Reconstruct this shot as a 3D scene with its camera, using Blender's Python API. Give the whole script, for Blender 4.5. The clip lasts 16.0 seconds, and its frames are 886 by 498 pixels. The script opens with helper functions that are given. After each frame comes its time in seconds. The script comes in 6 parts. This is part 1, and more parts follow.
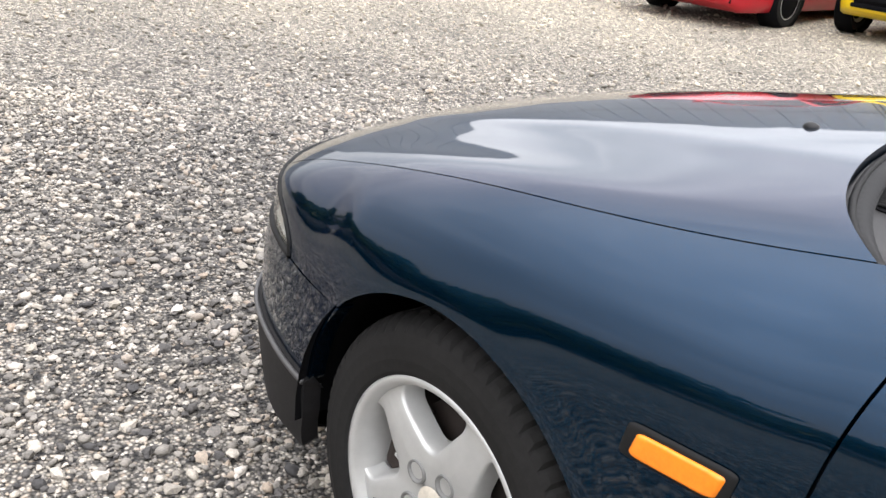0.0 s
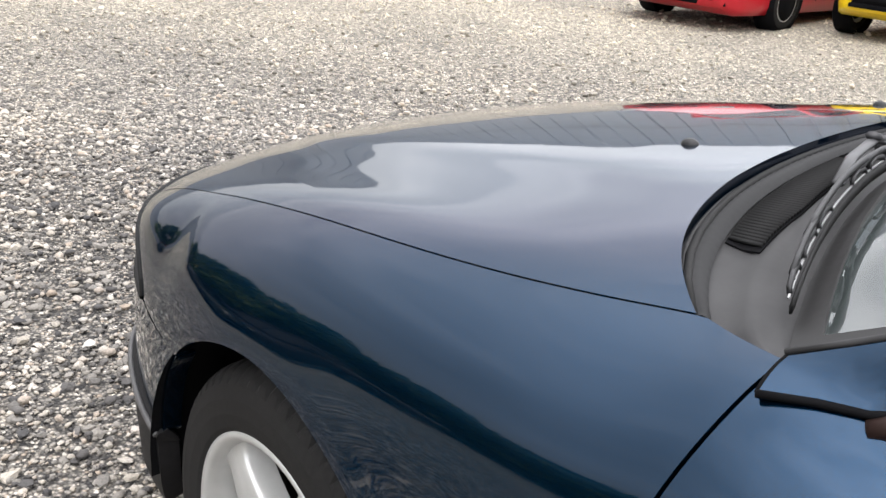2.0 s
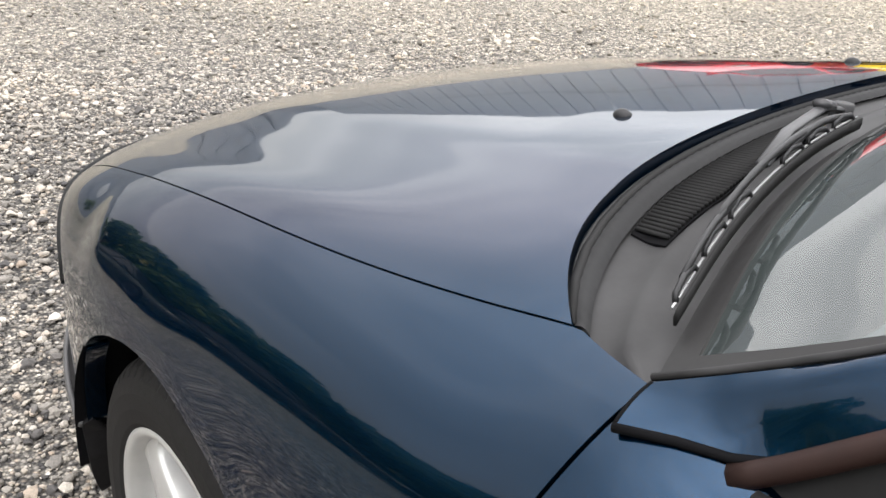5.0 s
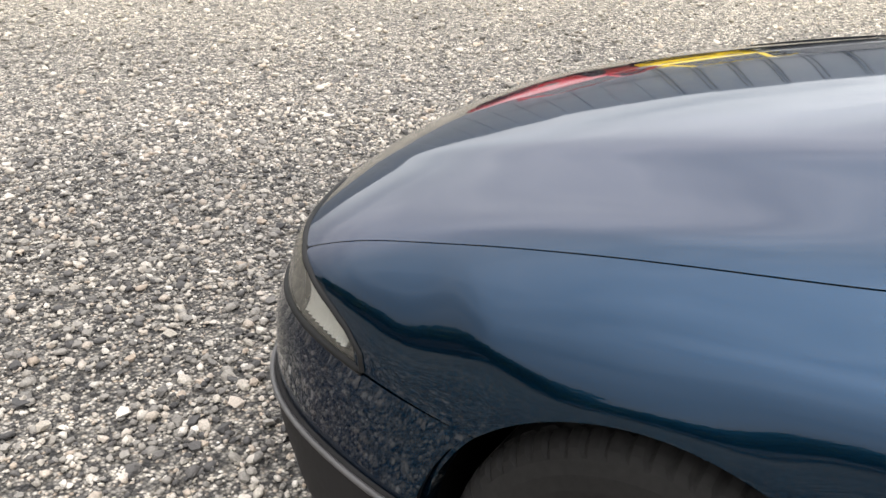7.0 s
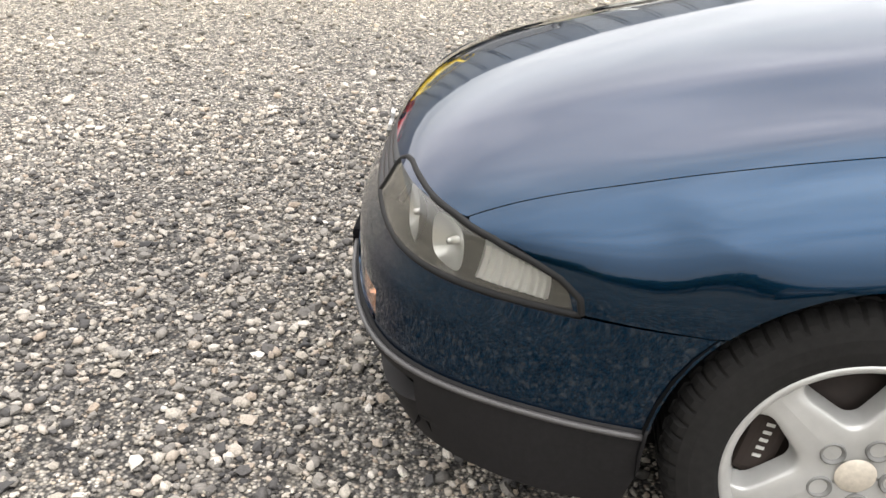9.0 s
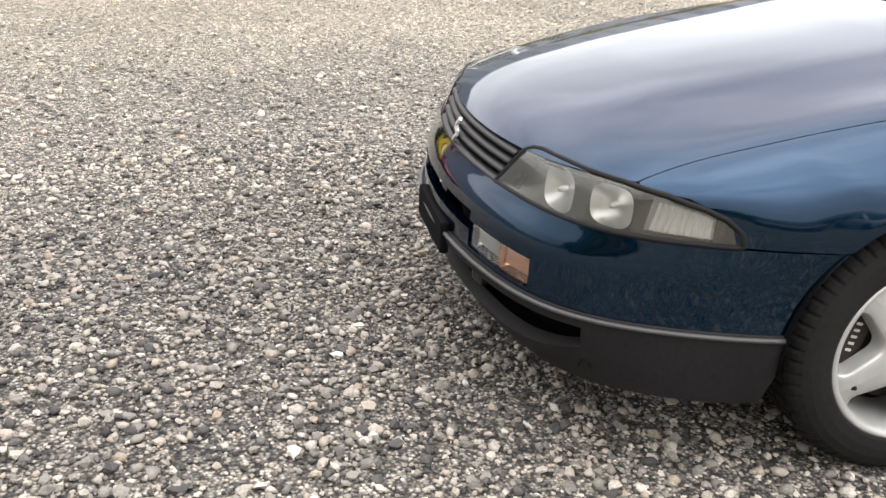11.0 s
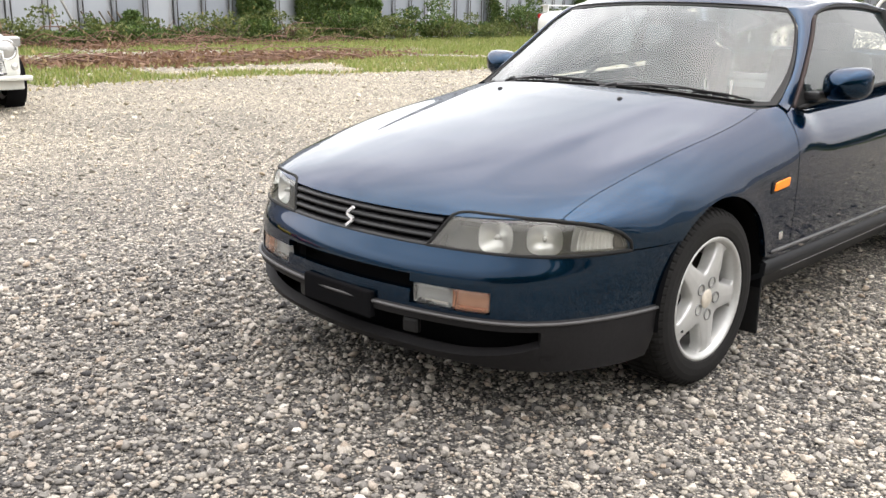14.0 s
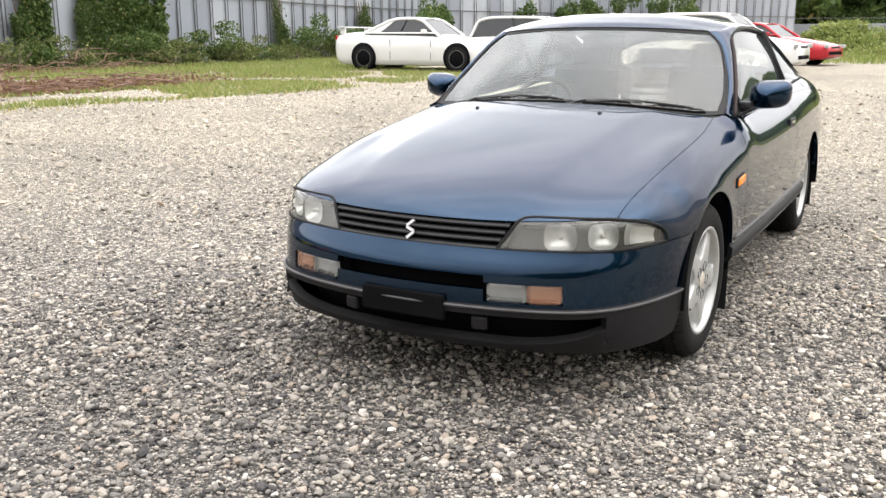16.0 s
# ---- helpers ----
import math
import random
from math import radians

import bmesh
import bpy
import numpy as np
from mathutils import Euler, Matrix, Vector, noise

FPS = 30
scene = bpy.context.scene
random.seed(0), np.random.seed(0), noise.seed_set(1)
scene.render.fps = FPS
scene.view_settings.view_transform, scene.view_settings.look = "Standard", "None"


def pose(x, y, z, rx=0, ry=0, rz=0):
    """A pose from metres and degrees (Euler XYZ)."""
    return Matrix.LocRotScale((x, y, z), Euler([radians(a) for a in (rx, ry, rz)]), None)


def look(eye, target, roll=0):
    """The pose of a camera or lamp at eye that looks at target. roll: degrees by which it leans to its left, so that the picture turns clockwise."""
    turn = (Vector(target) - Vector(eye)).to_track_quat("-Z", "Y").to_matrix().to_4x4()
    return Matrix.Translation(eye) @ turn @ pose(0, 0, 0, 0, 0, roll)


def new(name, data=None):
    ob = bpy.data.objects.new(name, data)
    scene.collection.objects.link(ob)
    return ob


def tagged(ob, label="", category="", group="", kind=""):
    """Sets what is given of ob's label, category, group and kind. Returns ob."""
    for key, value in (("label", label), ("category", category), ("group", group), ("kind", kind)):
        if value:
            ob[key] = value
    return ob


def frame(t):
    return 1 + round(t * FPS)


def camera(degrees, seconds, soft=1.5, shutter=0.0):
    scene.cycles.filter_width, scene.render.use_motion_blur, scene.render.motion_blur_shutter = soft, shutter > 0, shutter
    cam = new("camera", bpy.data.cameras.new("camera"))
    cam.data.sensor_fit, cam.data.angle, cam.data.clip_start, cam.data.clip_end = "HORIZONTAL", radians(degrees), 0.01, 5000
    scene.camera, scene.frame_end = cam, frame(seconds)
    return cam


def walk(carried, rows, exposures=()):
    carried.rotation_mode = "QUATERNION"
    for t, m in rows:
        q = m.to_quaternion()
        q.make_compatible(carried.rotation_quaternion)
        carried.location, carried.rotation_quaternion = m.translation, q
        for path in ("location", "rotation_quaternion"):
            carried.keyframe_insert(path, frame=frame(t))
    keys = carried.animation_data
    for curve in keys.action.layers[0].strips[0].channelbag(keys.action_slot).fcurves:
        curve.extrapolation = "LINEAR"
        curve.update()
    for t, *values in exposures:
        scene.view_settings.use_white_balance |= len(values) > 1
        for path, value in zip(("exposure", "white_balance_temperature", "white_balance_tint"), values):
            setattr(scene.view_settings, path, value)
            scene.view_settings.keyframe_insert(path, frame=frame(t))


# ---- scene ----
cam = camera(51.9, 16.0)
PATH = [
    (0, (1.653, 0.821, 1.235), (0.359, -0.5, 0.473), 6.7),
    (0.5, (1.753, 0.823, 1.228), (0.306, -0.302, 0.43), 5.9),
    (1, (1.658, 0.855, 1.227), (0.28, -0.354, 0.428), 5.6),
    (1.5, (1.526, 0.889, 1.24), (0.25, -0.43, 0.444), 4.4),
    (2, (1.36, 0.873, 1.238), (0.092, -0.482, 0.493), 5.0),
    (2.5, (1.229, 0.917, 1.252), (0.015, -0.474, 0.482), 5.1),
    (3, (1.183, 0.932, 1.262), (-0.007, -0.458, 0.454), 5.2),
    (3.5, (1.191, 0.914, 1.244), (0.063, -0.514, 0.415), 3.7),
    (4, (1.151, 0.959, 1.237), (0.163, -0.599, 0.466), 2.9),
    (4.2, (1.132, 0.982, 1.246), (0.05, -0.499, 0.45), 3.9),
    (6.3, (1.475, 0.489, 1.266), (0.166, -0.765, 0.422), 3.3),
    (6.5, (1.536, 0.416, 1.286), (0.157, -0.779, 0.466), 3.0),
    (7, (1.68, 0.221, 1.303), (0.143, -0.714, 0.429), 0.8),
    (7.5, (1.735, 0.012, 1.255), (0.115, -0.773, 0.384), 0.1),
    (8, (1.789, -0.212, 1.252), (0.07, -0.778, 0.399), 2.0),
    (8.5, (1.929, -0.383, 1.26), (0.148, -0.622, 0.381), 1.6),
    (9, (2.034, -0.562, 1.269), (0.242, -0.723, 0.395), 1.4),
    (9.2, (2.046, -0.649, 1.248), (0.257, -0.749, 0.359), 0.3),
    (11.3, (2.352, -1.526, 1.209), (0.555, -1.004, 0.503), 3.0),
    (11.5, (2.374, -1.611, 1.219), (0.598, -0.997, 0.534), 2.5),
    (12, (2.49, -1.839, 1.242), (0.756, -1.086, 0.59), 0.6),
    (12.5, (2.433, -2.059, 1.22), (0.772, -1.149, 0.578), 0.6),
    (13, (2.331, -2.247, 1.229), (0.758, -1.154, 0.653), 2.2),
    (13.5, (2.279, -2.529, 1.242), (0.838, -1.267, 0.668), 1.7),
    (14, (2.183, -2.745, 1.237), (0.853, -1.339, 0.735), 0.8),
    (14.5, (2.014, -2.967, 1.246), (0.725, -1.512, 0.774), 0.2),
    (15, (1.916, -3.222, 1.259), (0.764, -1.648, 0.816), 1.3),
    (15.5, (1.828, -3.413, 1.273), (0.752, -1.783, 0.839), 0.9),
    (16, (1.613, -3.53, 1.257), (0.664, -1.83, 0.8), -0.0),
]
walk(cam, [(t, look(eye, target, roll)) for t, eye, target, roll in PATH], [(0, 1.22, 6370, 12), (3, 1.17, 6420, 11), (4, 1.23, 6480, 11), (6.3, 1.2, 6540, 10), (7, 1.1, 6540, 10), (9, 1.22, 6680, 10), (11.5, 1.09, 6620, 11), (12.5, 1.15, 6620, 11), (16, 1.17, 6590, 11)])

# ---- place ----
def lerp(a, b, t):
    return a + (b - a) * t


def mellow(f, w):
    """The same function with its bends eased over a stretch of 2 w."""
    steps = np.linspace(-w, w, 5)
    return lambda x: sum(f(np.asarray(x, float) + d) for d in steps) / len(steps)


def curve(pairs):
    """A smooth function through a few (position, value) pairs."""
    xs = np.array([p[0] for p in pairs], float)
    ys = np.array([p[1] for p in pairs], float)
    m = np.gradient(ys, xs)

    def f(x):
        x = np.clip(np.asarray(x, float), xs[0], xs[-1])
        i = np.clip(np.searchsorted(xs, x) - 1, 0, len(xs) - 2)
        h = xs[i + 1] - xs[i]
        t = (x - xs[i]) / h
        return ((2 * t**3 - 3 * t**2 + 1) * ys[i] + (t**3 - 2 * t**2 + t) * h * m[i]
                + (3 * t**2 - 2 * t**3) * ys[i + 1] + (t**3 - t**2) * h * m[i + 1])

    return f


# ---- light ----
world = bpy.data.worlds.new("sky")
scene.world = world
world.use_nodes = True
wn, wl = world.node_tree.nodes, world.node_tree.links
wn.clear()
w_out, w_bg, w_sky = wn.new("ShaderNodeOutputWorld"), wn.new("ShaderNodeBackground"), wn.new("ShaderNodeTexSky")
w_sky.sky_type, w_sky.sun_disc, w_sky.sun_elevation, w_sky.sun_rotation = "NISHITA", False, radians(82), radians(45)
w_sky.air_density, w_sky.dust_density = 1.0, 3.0
w_co, w_map = wn.new("ShaderNodeTexCoord"), wn.new("ShaderNodeMapping")
w_map.inputs["Scale"].default_value = (1.0, 1.0, 3.2)
w_noise, w_ramp = wn.new("ShaderNodeTexNoise"), wn.new("ShaderNodeValToRGB")
w_noise.inputs["Scale"].default_value, w_noise.inputs["Detail"].default_value = 2.6, 7.0
w_noise.inputs["Roughness"].default_value, w_noise.inputs["Distortion"].default_value = 0.55, 0.6
w_ramp.color_ramp.elements[0].position, w_ramp.color_ramp.elements[0].color = 0.34, (7.2, 7.25, 7.35, 1)
w_ramp.color_ramp.elements[1].position, w_ramp.color_ramp.elements[1].color = 0.70, (11.2, 11.1, 11.15, 1)
w_mix = wn.new("ShaderNodeMix")
w_mix.data_type = "RGBA"
w_mix.inputs["Factor"].default_value = 0.85
wl.new(w_co.outputs["Generated"], w_map.inputs["Vector"])
wl.new(w_map.outputs["Vector"], w_noise.inputs["Vector"])
wl.new(w_noise.outputs["Fac"], w_ramp.inputs["Fac"])
wl.new(w_sky.outputs["Color"], w_mix.inputs["A"])
wl.new(w_ramp.outputs["Color"], w_mix.inputs["B"])
# an overcast sky: brighter overhead and where the cloud is thin
w_dot, w_side, w_gain = wn.new("ShaderNodeVectorMath"), wn.new("ShaderNodeMapRange"), wn.new("ShaderNodeVectorMath")
w_dot.operation, w_gain.operation = "DOT_PRODUCT", "SCALE"
w_dot.inputs[1].default_value = (-0.58, 0.18, 0.79)
w_side.inputs["From Min"].default_value, w_side.inputs["To Min"].default_value, w_side.inputs["To Max"].default_value = -0.2, 0.39, 1.74
wl.new(w_co.outputs["Generated"], w_dot.inputs[0])
wl.new(w_dot.outputs["Value"], w_side.inputs["Value"])
wl.new(w_mix.outputs["Result"], w_gain.inputs[0])
# the sun stands behind the cloud high up
w_dot2, w_lobe, w_both = wn.new("ShaderNodeVectorMath"), wn.new("ShaderNodeMapRange"), wn.new("ShaderNodeMath")
w_dot2.operation, w_lobe.interpolation_type, w_both.operation = "DOT_PRODUCT", "SMOOTHSTEP", "MULTIPLY"
w_dot2.inputs[1].default_value = (0.39, 0.0, 0.92)
w_lobe.inputs["From Min"].default_value, w_lobe.inputs["To Min"].default_value, w_lobe.inputs["To Max"].default_value = 0.4, 1.0, 1.72
wl.new(w_co.outputs["Generated"], w_dot2.inputs[0])
wl.new(w_dot2.outputs["Value"], w_lobe.inputs["Value"])
wl.new(w_side.outputs["Result"], w_both.inputs[0])
wl.new(w_lobe.outputs["Result"], w_both.inputs[1])
w_dot3, w_low, w_all = wn.new("ShaderNodeVectorMath"), wn.new("ShaderNodeMapRange"), wn.new("ShaderNodeMath")
w_dot3.operation, w_low.interpolation_type, w_all.operation = "DOT_PRODUCT", "SMOOTHSTEP", "MULTIPLY"
w_dot3.inputs[1].default_value = (0.93, 0.15, 0.33)
w_low.inputs["From Min"].default_value, w_low.inputs["To Min"].default_value, w_low.inputs["To Max"].default_value = 0.5, 1.0, 1.9
wl.new(w_co.outputs["Generated"], w_dot3.inputs[0])
wl.new(w_dot3.outputs["Value"], w_low.inputs["Value"])
wl.new(w_both.outputs["Value"], w_all.inputs[0])
wl.new(w_low.outputs["Result"], w_all.inputs[1])
wl.new(w_all.outputs["Value"], w_gain.inputs["Scale"])
wl.new(w_gain.outputs["Vector"], w_bg.inputs["Color"])
w_bg.inputs["Strength"].default_value = 0.10
wl.new(w_bg.outputs["Background"], w_out.inputs["Surface"])

sun_data = bpy.data.lights.new("sun", "SUN")
sun_data.energy, sun_data.angle, sun_data.color = 0.6, radians(168), (1.0, 0.96, 0.9)
sun = new("sun", sun_data)
sun.matrix_world = look((1.6, 1.6, 16), (0, 0, 0))


# ---- materials ----
class Mat:
    """A node material with short-hands."""

    def __init__(self, name, rough=0.5, metal=0.0, colour=(0.5, 0.5, 0.5), **more):
        self.m = bpy.data.materials.new(name)
        self.m.use_nodes = True
        self.n, self.l = self.m.node_tree.nodes, self.m.node_tree.links
        self.b = self.n["Principled BSDF"]
        self.set("Base Color", (*colour, 1))
        self.set("Roughness", rough)
        self.set("Metallic", metal)
        for key, value in more.items():
            self.set(key.replace("_", " "), value)

    def set(self, socket, value):
        self.b.inputs[socket].default_value = value
        return self

    def node(self, kind, **inputs):
        nd = self.n.new("ShaderNode" + kind)
        for key, value in inputs.items():
            nd.inputs[key.replace("_", " ")].default_value = value
        return nd

    def coords(self, scale=(1, 1, 1)):
        co, mp = self.node("TexCoord"), self.node("Mapping", Scale=scale)
        self.l.new(co.outputs["Object"], mp.inputs["Vector"])
        return mp.outputs["Vector"]

    def noise(self, scale, detail=4.0, rough=0.5, vector=None):
        nd = self.node("TexNoise", Scale=scale, Detail=detail, Roughness=rough)
        self.l.new(vector or self.coords(), nd.inputs["Vector"])
        return nd.outputs["Fac"]

    def ramp(self, fac, stops):
        nd = self.node("ValToRGB")
        el = nd.color_ramp.elements
        while len(el) < len(stops):
            el.new(0.5)
        for e, (p, c) in zip(el, stops):
            e.position, e.color = p, (*c, 1)
        self.l.new(fac, nd.inputs["Fac"])
        return nd.outputs["Color"]

    def mix(self, fac, a, b, blend="MIX"):
        nd = self.n.new("ShaderNodeMix")
        nd.data_type, nd.blend_type = "RGBA", blend
        for socket, value in (("Factor", fac), ("A", a), ("B", b)):
            if isinstance(value, (int, float, tuple)):
                nd.inputs[socket].default_value = value if isinstance(value, (int, float)) else (*value, 1)
            else:
                self.l.new(value, nd.inputs[socket])
        return nd.outputs["Result"]

    def colour(self, socket):
        self.l.new(socket, self.b.inputs["Base Color"])
        return self

    def rough(self, fac, low, high):
        nd = self.node("MapRange", To_Min=low, To_Max=high)
        self.l.new(fac, nd.inputs["Value"])
        self.l.new(nd.outputs["Result"], self.b.inputs["Roughness"])
        return self

    def bump(self, fac, strength=0.3, distance=0.01):
        nd = self.node("Bump", Strength=strength, Distance=distance)
        self.l.new(fac, nd.inputs["Height"])
        self.l.new(nd.outputs["Normal"], self.b.inputs["Normal"])
        return self


def plain(name, colour, rough=0.5, metal=0.0, grain=60.0, vary=0.25, bump=0.05, **more):
    """A material whose colour, gloss and relief vary a little at two scales."""
    mt = Mat(name, rough, metal, colour, **more)
    big, small = mt.noise(3.0, 3.0), mt.noise(grain, 5.0, 0.6)
    dark = tuple(c * (1 - vary) for c in colour)
    light = tuple(min(1.0, c * (1 + vary)) for c in colour)
    mt.colour(mt.mix(0.5, mt.ramp(big, [(0.3, dark), (0.7, light)]), mt.ramp(small, [(0.3, dark), (0.7, light)])))
    mt.rough(small, max(0.02, rough - 0.08), min(1.0, rough + 0.08))
    if bump:
        mt.bump(small, bump, 0.002)
    return mt.m


def paint(name, colour, metal=0.0, rough=0.4, dust=0.03):
    """Car paint under a clear coat, with a film of dust."""
    mt = Mat(name, rough, metal, colour)
    mt.set("Coat Weight", 1.0).set("Coat Roughness", 0.02).set("Coat IOR", 1.37).set("Specular IOR Level", 0.1)
    mt.set("Specular Tint", (0.40, 0.425, 0.455, 1) if metal else (1, 1, 1, 1))
    big, fine = mt.noise(2.2, 4.0), mt.noise(420.0, 2.0)
    base = mt.mix(fine, tuple(c * 0.8 for c in colour), tuple(min(1, c * 1.25) for c in colour))
    mt.colour(mt.mix(mt.ramp(big, [(0.45, (0, 0, 0)), (0.8, (dust, dust, dust))]), base, (0.32, 0.3, 0.27)))
    nd = mt.node("MapRange", To_Min=0.012, To_Max=0.05)
    mt.l.new(mt.noise(9.0, 6.0, 0.7), nd.inputs["Value"])
    mt.l.new(nd.outputs["Result"], mt.b.inputs["Coat Roughness"])
    return mt.m


def glassy(name, tint, haze, haze_colour, gloss=0.02, ior=1.5):
    """A clear sheet: see-through, with a mirror film by Fresnel and a little dust."""
    mt = Mat(name)
    clear = mt.node("BsdfTransparent", Color=(*tint, 1))
    shine = mt.node("BsdfGlossy", Color=(1, 1, 1, 1), Roughness=gloss)
    dust = mt.node("BsdfDiffuse", Color=(*haze_colour, 1))
    fres = mt.node("Fresnel", IOR=ior)
    m1, m2 = mt.node("MixShader"), mt.node("MixShader")
    spread = mt.node("MapRange", From_Min=0.3, From_Max=0.7, To_Min=haze * 0.75, To_Max=haze * 1.25)
    mt.l.new(mt.noise(5.0, 5.0, 0.6), spread.inputs["Value"])
    mt.l.new(spread.outputs["Result"], m1.inputs[0])
    mt.l.new(clear.outputs[0], m1.inputs[1])
    mt.l.new(dust.outputs[0], m1.inputs[2])
    mt.l.new(fres.outputs[0], m2.inputs[0])
    mt.l.new(m1.outputs[0], m2.inputs[1])
    mt.l.new(shine.outputs[0], m2.inputs[2])
    mt.l.new(m2.outputs[0], mt.n["Material Output"].inputs["Surface"])
    return mt.m


BLUE = paint("blue_metallic_paint", (0.0020, 0.0205, 0.0490), 0.93, 0.20, 0.006)
BLACK_PLASTIC = plain("black_plastic", (0.013, 0.013, 0.0138), 0.45, 0.0, 180.0, 0.3, 0.1, Specular_IOR_Level=0.28)
GREY_TRIM = plain("weathered_grey_plastic", (0.0115, 0.011, 0.0115), 0.6, 0.0, 90.0, 0.45, 0.15, Specular_IOR_Level=0.16)
COWL_GREY = plain("faded_cowl_plastic", (0.028, 0.0275, 0.028), 0.5, 0.0, 14.0, 0.65, 0.2, Specular_IOR_Level=0.14)
LIP_GREY = plain("pale_worn_plastic", (0.055, 0.053, 0.053), 0.5, 0.0, 40.0, 0.3, 0.1)
SKIRT = plain("dark_satin_skirt", (0.010, 0.0108, 0.0125), 0.5, 0.0, 60.0, 0.3, 0.05, Specular_IOR_Level=0.15)
RUBBER = plain("black_rubber", (0.009, 0.009, 0.009), 0.7, 0.0, 120.0, 0.3, 0.1, Specular_IOR_Level=0.2)
SEAL_GREY = plain("dusty_seal_rubber", (0.016, 0.016, 0.0165), 0.6, 0.0, 50.0, 0.4, 0.15, Specular_IOR_Level=0.12)
BROWN_RUBBER = plain("browned_rubber_strip", (0.017, 0.0075, 0.0058), 0.6, 0.0, 30.0, 0.5, 0.15, Specular_IOR_Level=0.25)
GAP = plain("dark_inner_metal", (0.005, 0.005, 0.0056), 0.8, 0.0, 30.0, 0.2, 0, Specular_IOR_Level=0.04)
TYRE = plain("tyre_rubber", (0.0125, 0.012, 0.0116), 0.8, 0.0, 70.0, 0.45, 0.25, Specular_IOR_Level=0.14)
ALLOY = plain("silver_painted_alloy", (0.43, 0.43, 0.415), 0.36, 0.4, 25.0, 0.12, 0.03)
RUST = plain("rusty_brake_iron", (0.022, 0.015, 0.012), 0.75, 0.2, 60.0, 0.5, 0.2)
CHROME = plain("chrome", (0.8, 0.8, 0.8), 0.12, 1.0, 40.0, 0.08, 0)
REFLECTOR = plain("lamp_reflector", (0.82, 0.82, 0.80), 0.33, 0.8, 22.0, 0.25, 0.7)
LAMP_HOUSE = plain("smoked_lamp_housing", (0.04, 0.039, 0.036), 0.4, 0.2, 25.0, 0.3, 0.05)
WHITE_MARK = plain("white_lettering_paint", (0.5, 0.5, 0.48), 0.5, 0.0, 50.0, 0.1, 0)
AMBER = plain("amber_lens_plastic", (0.85, 0.23, 0.012), 0.22, 0.0, 120.0, 0.15, 0.1)
CLEAR_RIB = glassy("clear_ribbed_lens", (0.86, 0.87, 0.86), 0.10, (0.5, 0.5, 0.48), 0.05, 1.5)
SILVER = plain("satin_silver", (0.60, 0.60, 0.60), 0.35, 0.5, 60.0, 0.1, 0)
CORNER_RIB = plain("bright_ribbed_lens", (0.92, 0.92, 0.91), 0.3, 0.35, 160.0, 0.2, 0.2)
SILVER_DARK = plain("dull_blade_steel", (0.30, 0.30, 0.30), 0.3, 0.7, 60.0, 0.1, 0)
LAMP_SILVER = plain("dull_lamp_silver", (0.42, 0.42, 0.41), 0.5, 0.15, 30.0, 0.15, 0.05)
SALMON_RIB = glassy("pale_orange_ribbed_lens", (0.96, 0.68, 0.53), 0.2, (0.52, 0.31, 0.22), 0.05, 1.5)
LENS = glassy("hazed_headlamp_plastic", (0.88, 0.88, 0.85), 0.07, (0.54, 0.52, 0.44), 0.05, 1.55)
GLASS = glassy("car_window_glass", (0.74, 0.83, 0.80), 0.05, (0.53, 0.64, 0.63), 0.015, 1.53)
REAR_GLASS = glassy("tinted_rear_glass", (0.68, 0.75, 0.73), 0.10, (0.5, 0.55, 0.55), 0.004, 1.6)
FRIT = plain("dusty_black_glass_border", (0.018, 0.0175, 0.0175), 0.55, 0.0, 60.0, 0.2, 0, Specular_IOR_Level=0.14)
CABIN = plain("grey_cabin_cloth", (0.045, 0.05, 0.054), 0.85, 0.0, 150.0, 0.3, 0.1)
MIRROR = Mat("mirror_silver", 0.02, 1.0, (0.9, 0.9, 0.9)).m


# ---- mesh helpers ----
def mesh(name, verts, faces, material, smooth=True, sharp=()):
    me = bpy.data.meshes.new(name)
    me.from_pydata([tuple(map(float, v)) for v in verts], [], [tuple(map(int, f)) for f in faces])
    for mt in material if isinstance(material, (list, tuple)) else (material,):
        me.materials.append(mt)
    me.polygons.foreach_set("use_smooth", [smooth] * len(me.polygons))
    me.update()
    return me


def put(name, verts, faces, material, parent=None, label="", smooth=True):
    """One mesh object, under a thing or a part where one is given."""
    ob = new(name, mesh(name, verts, faces, material, smooth))
    if parent:
        ob.parent = parent
    if label:
        tagged(ob, label)
    return ob


def part(name, bm, material, parent=None, label="", smooth=False):
    me = bpy.data.meshes.new(name)
    bmesh.ops.recalc_face_normals(bm, faces=bm.faces)
    bm.to_mesh(me)
    bm.free()
    me.materials.append(material)
    me.polygons.foreach_set("use_smooth", [smooth] * len(me.polygons))
    ob = new(name, me)
    if parent:
        ob.parent = parent
    if label:
        tagged(ob, label)
    return ob


def thing(name, label, category, group="", at=None):
    ob = new(name)
    if at is not None:
        ob.matrix_basis = at
    return tagged(ob, label, category, group)


def box(bm, lo, hi, bevel=0.0, m=None):
    made = bmesh.ops.create_cube(bm, size=1.0)["verts"]
    for v in made:
        v.co = Vector([lerp(lo[i], hi[i], v.co[i] + 0.5) for i in range(3)])
    if bevel:
        edges = list({e for v in made for e in v.link_edges})
        out = bmesh.ops.bevel(bm, geom=edges, offset=bevel, segments=2, affect="EDGES", profile=0.6)
        made = list({v for f in out["faces"] for v in f.verts} | {v for v in made if v.is_valid})
    if m is not None:
        bmesh.ops.transform(bm, matrix=m, verts=made)
    return made


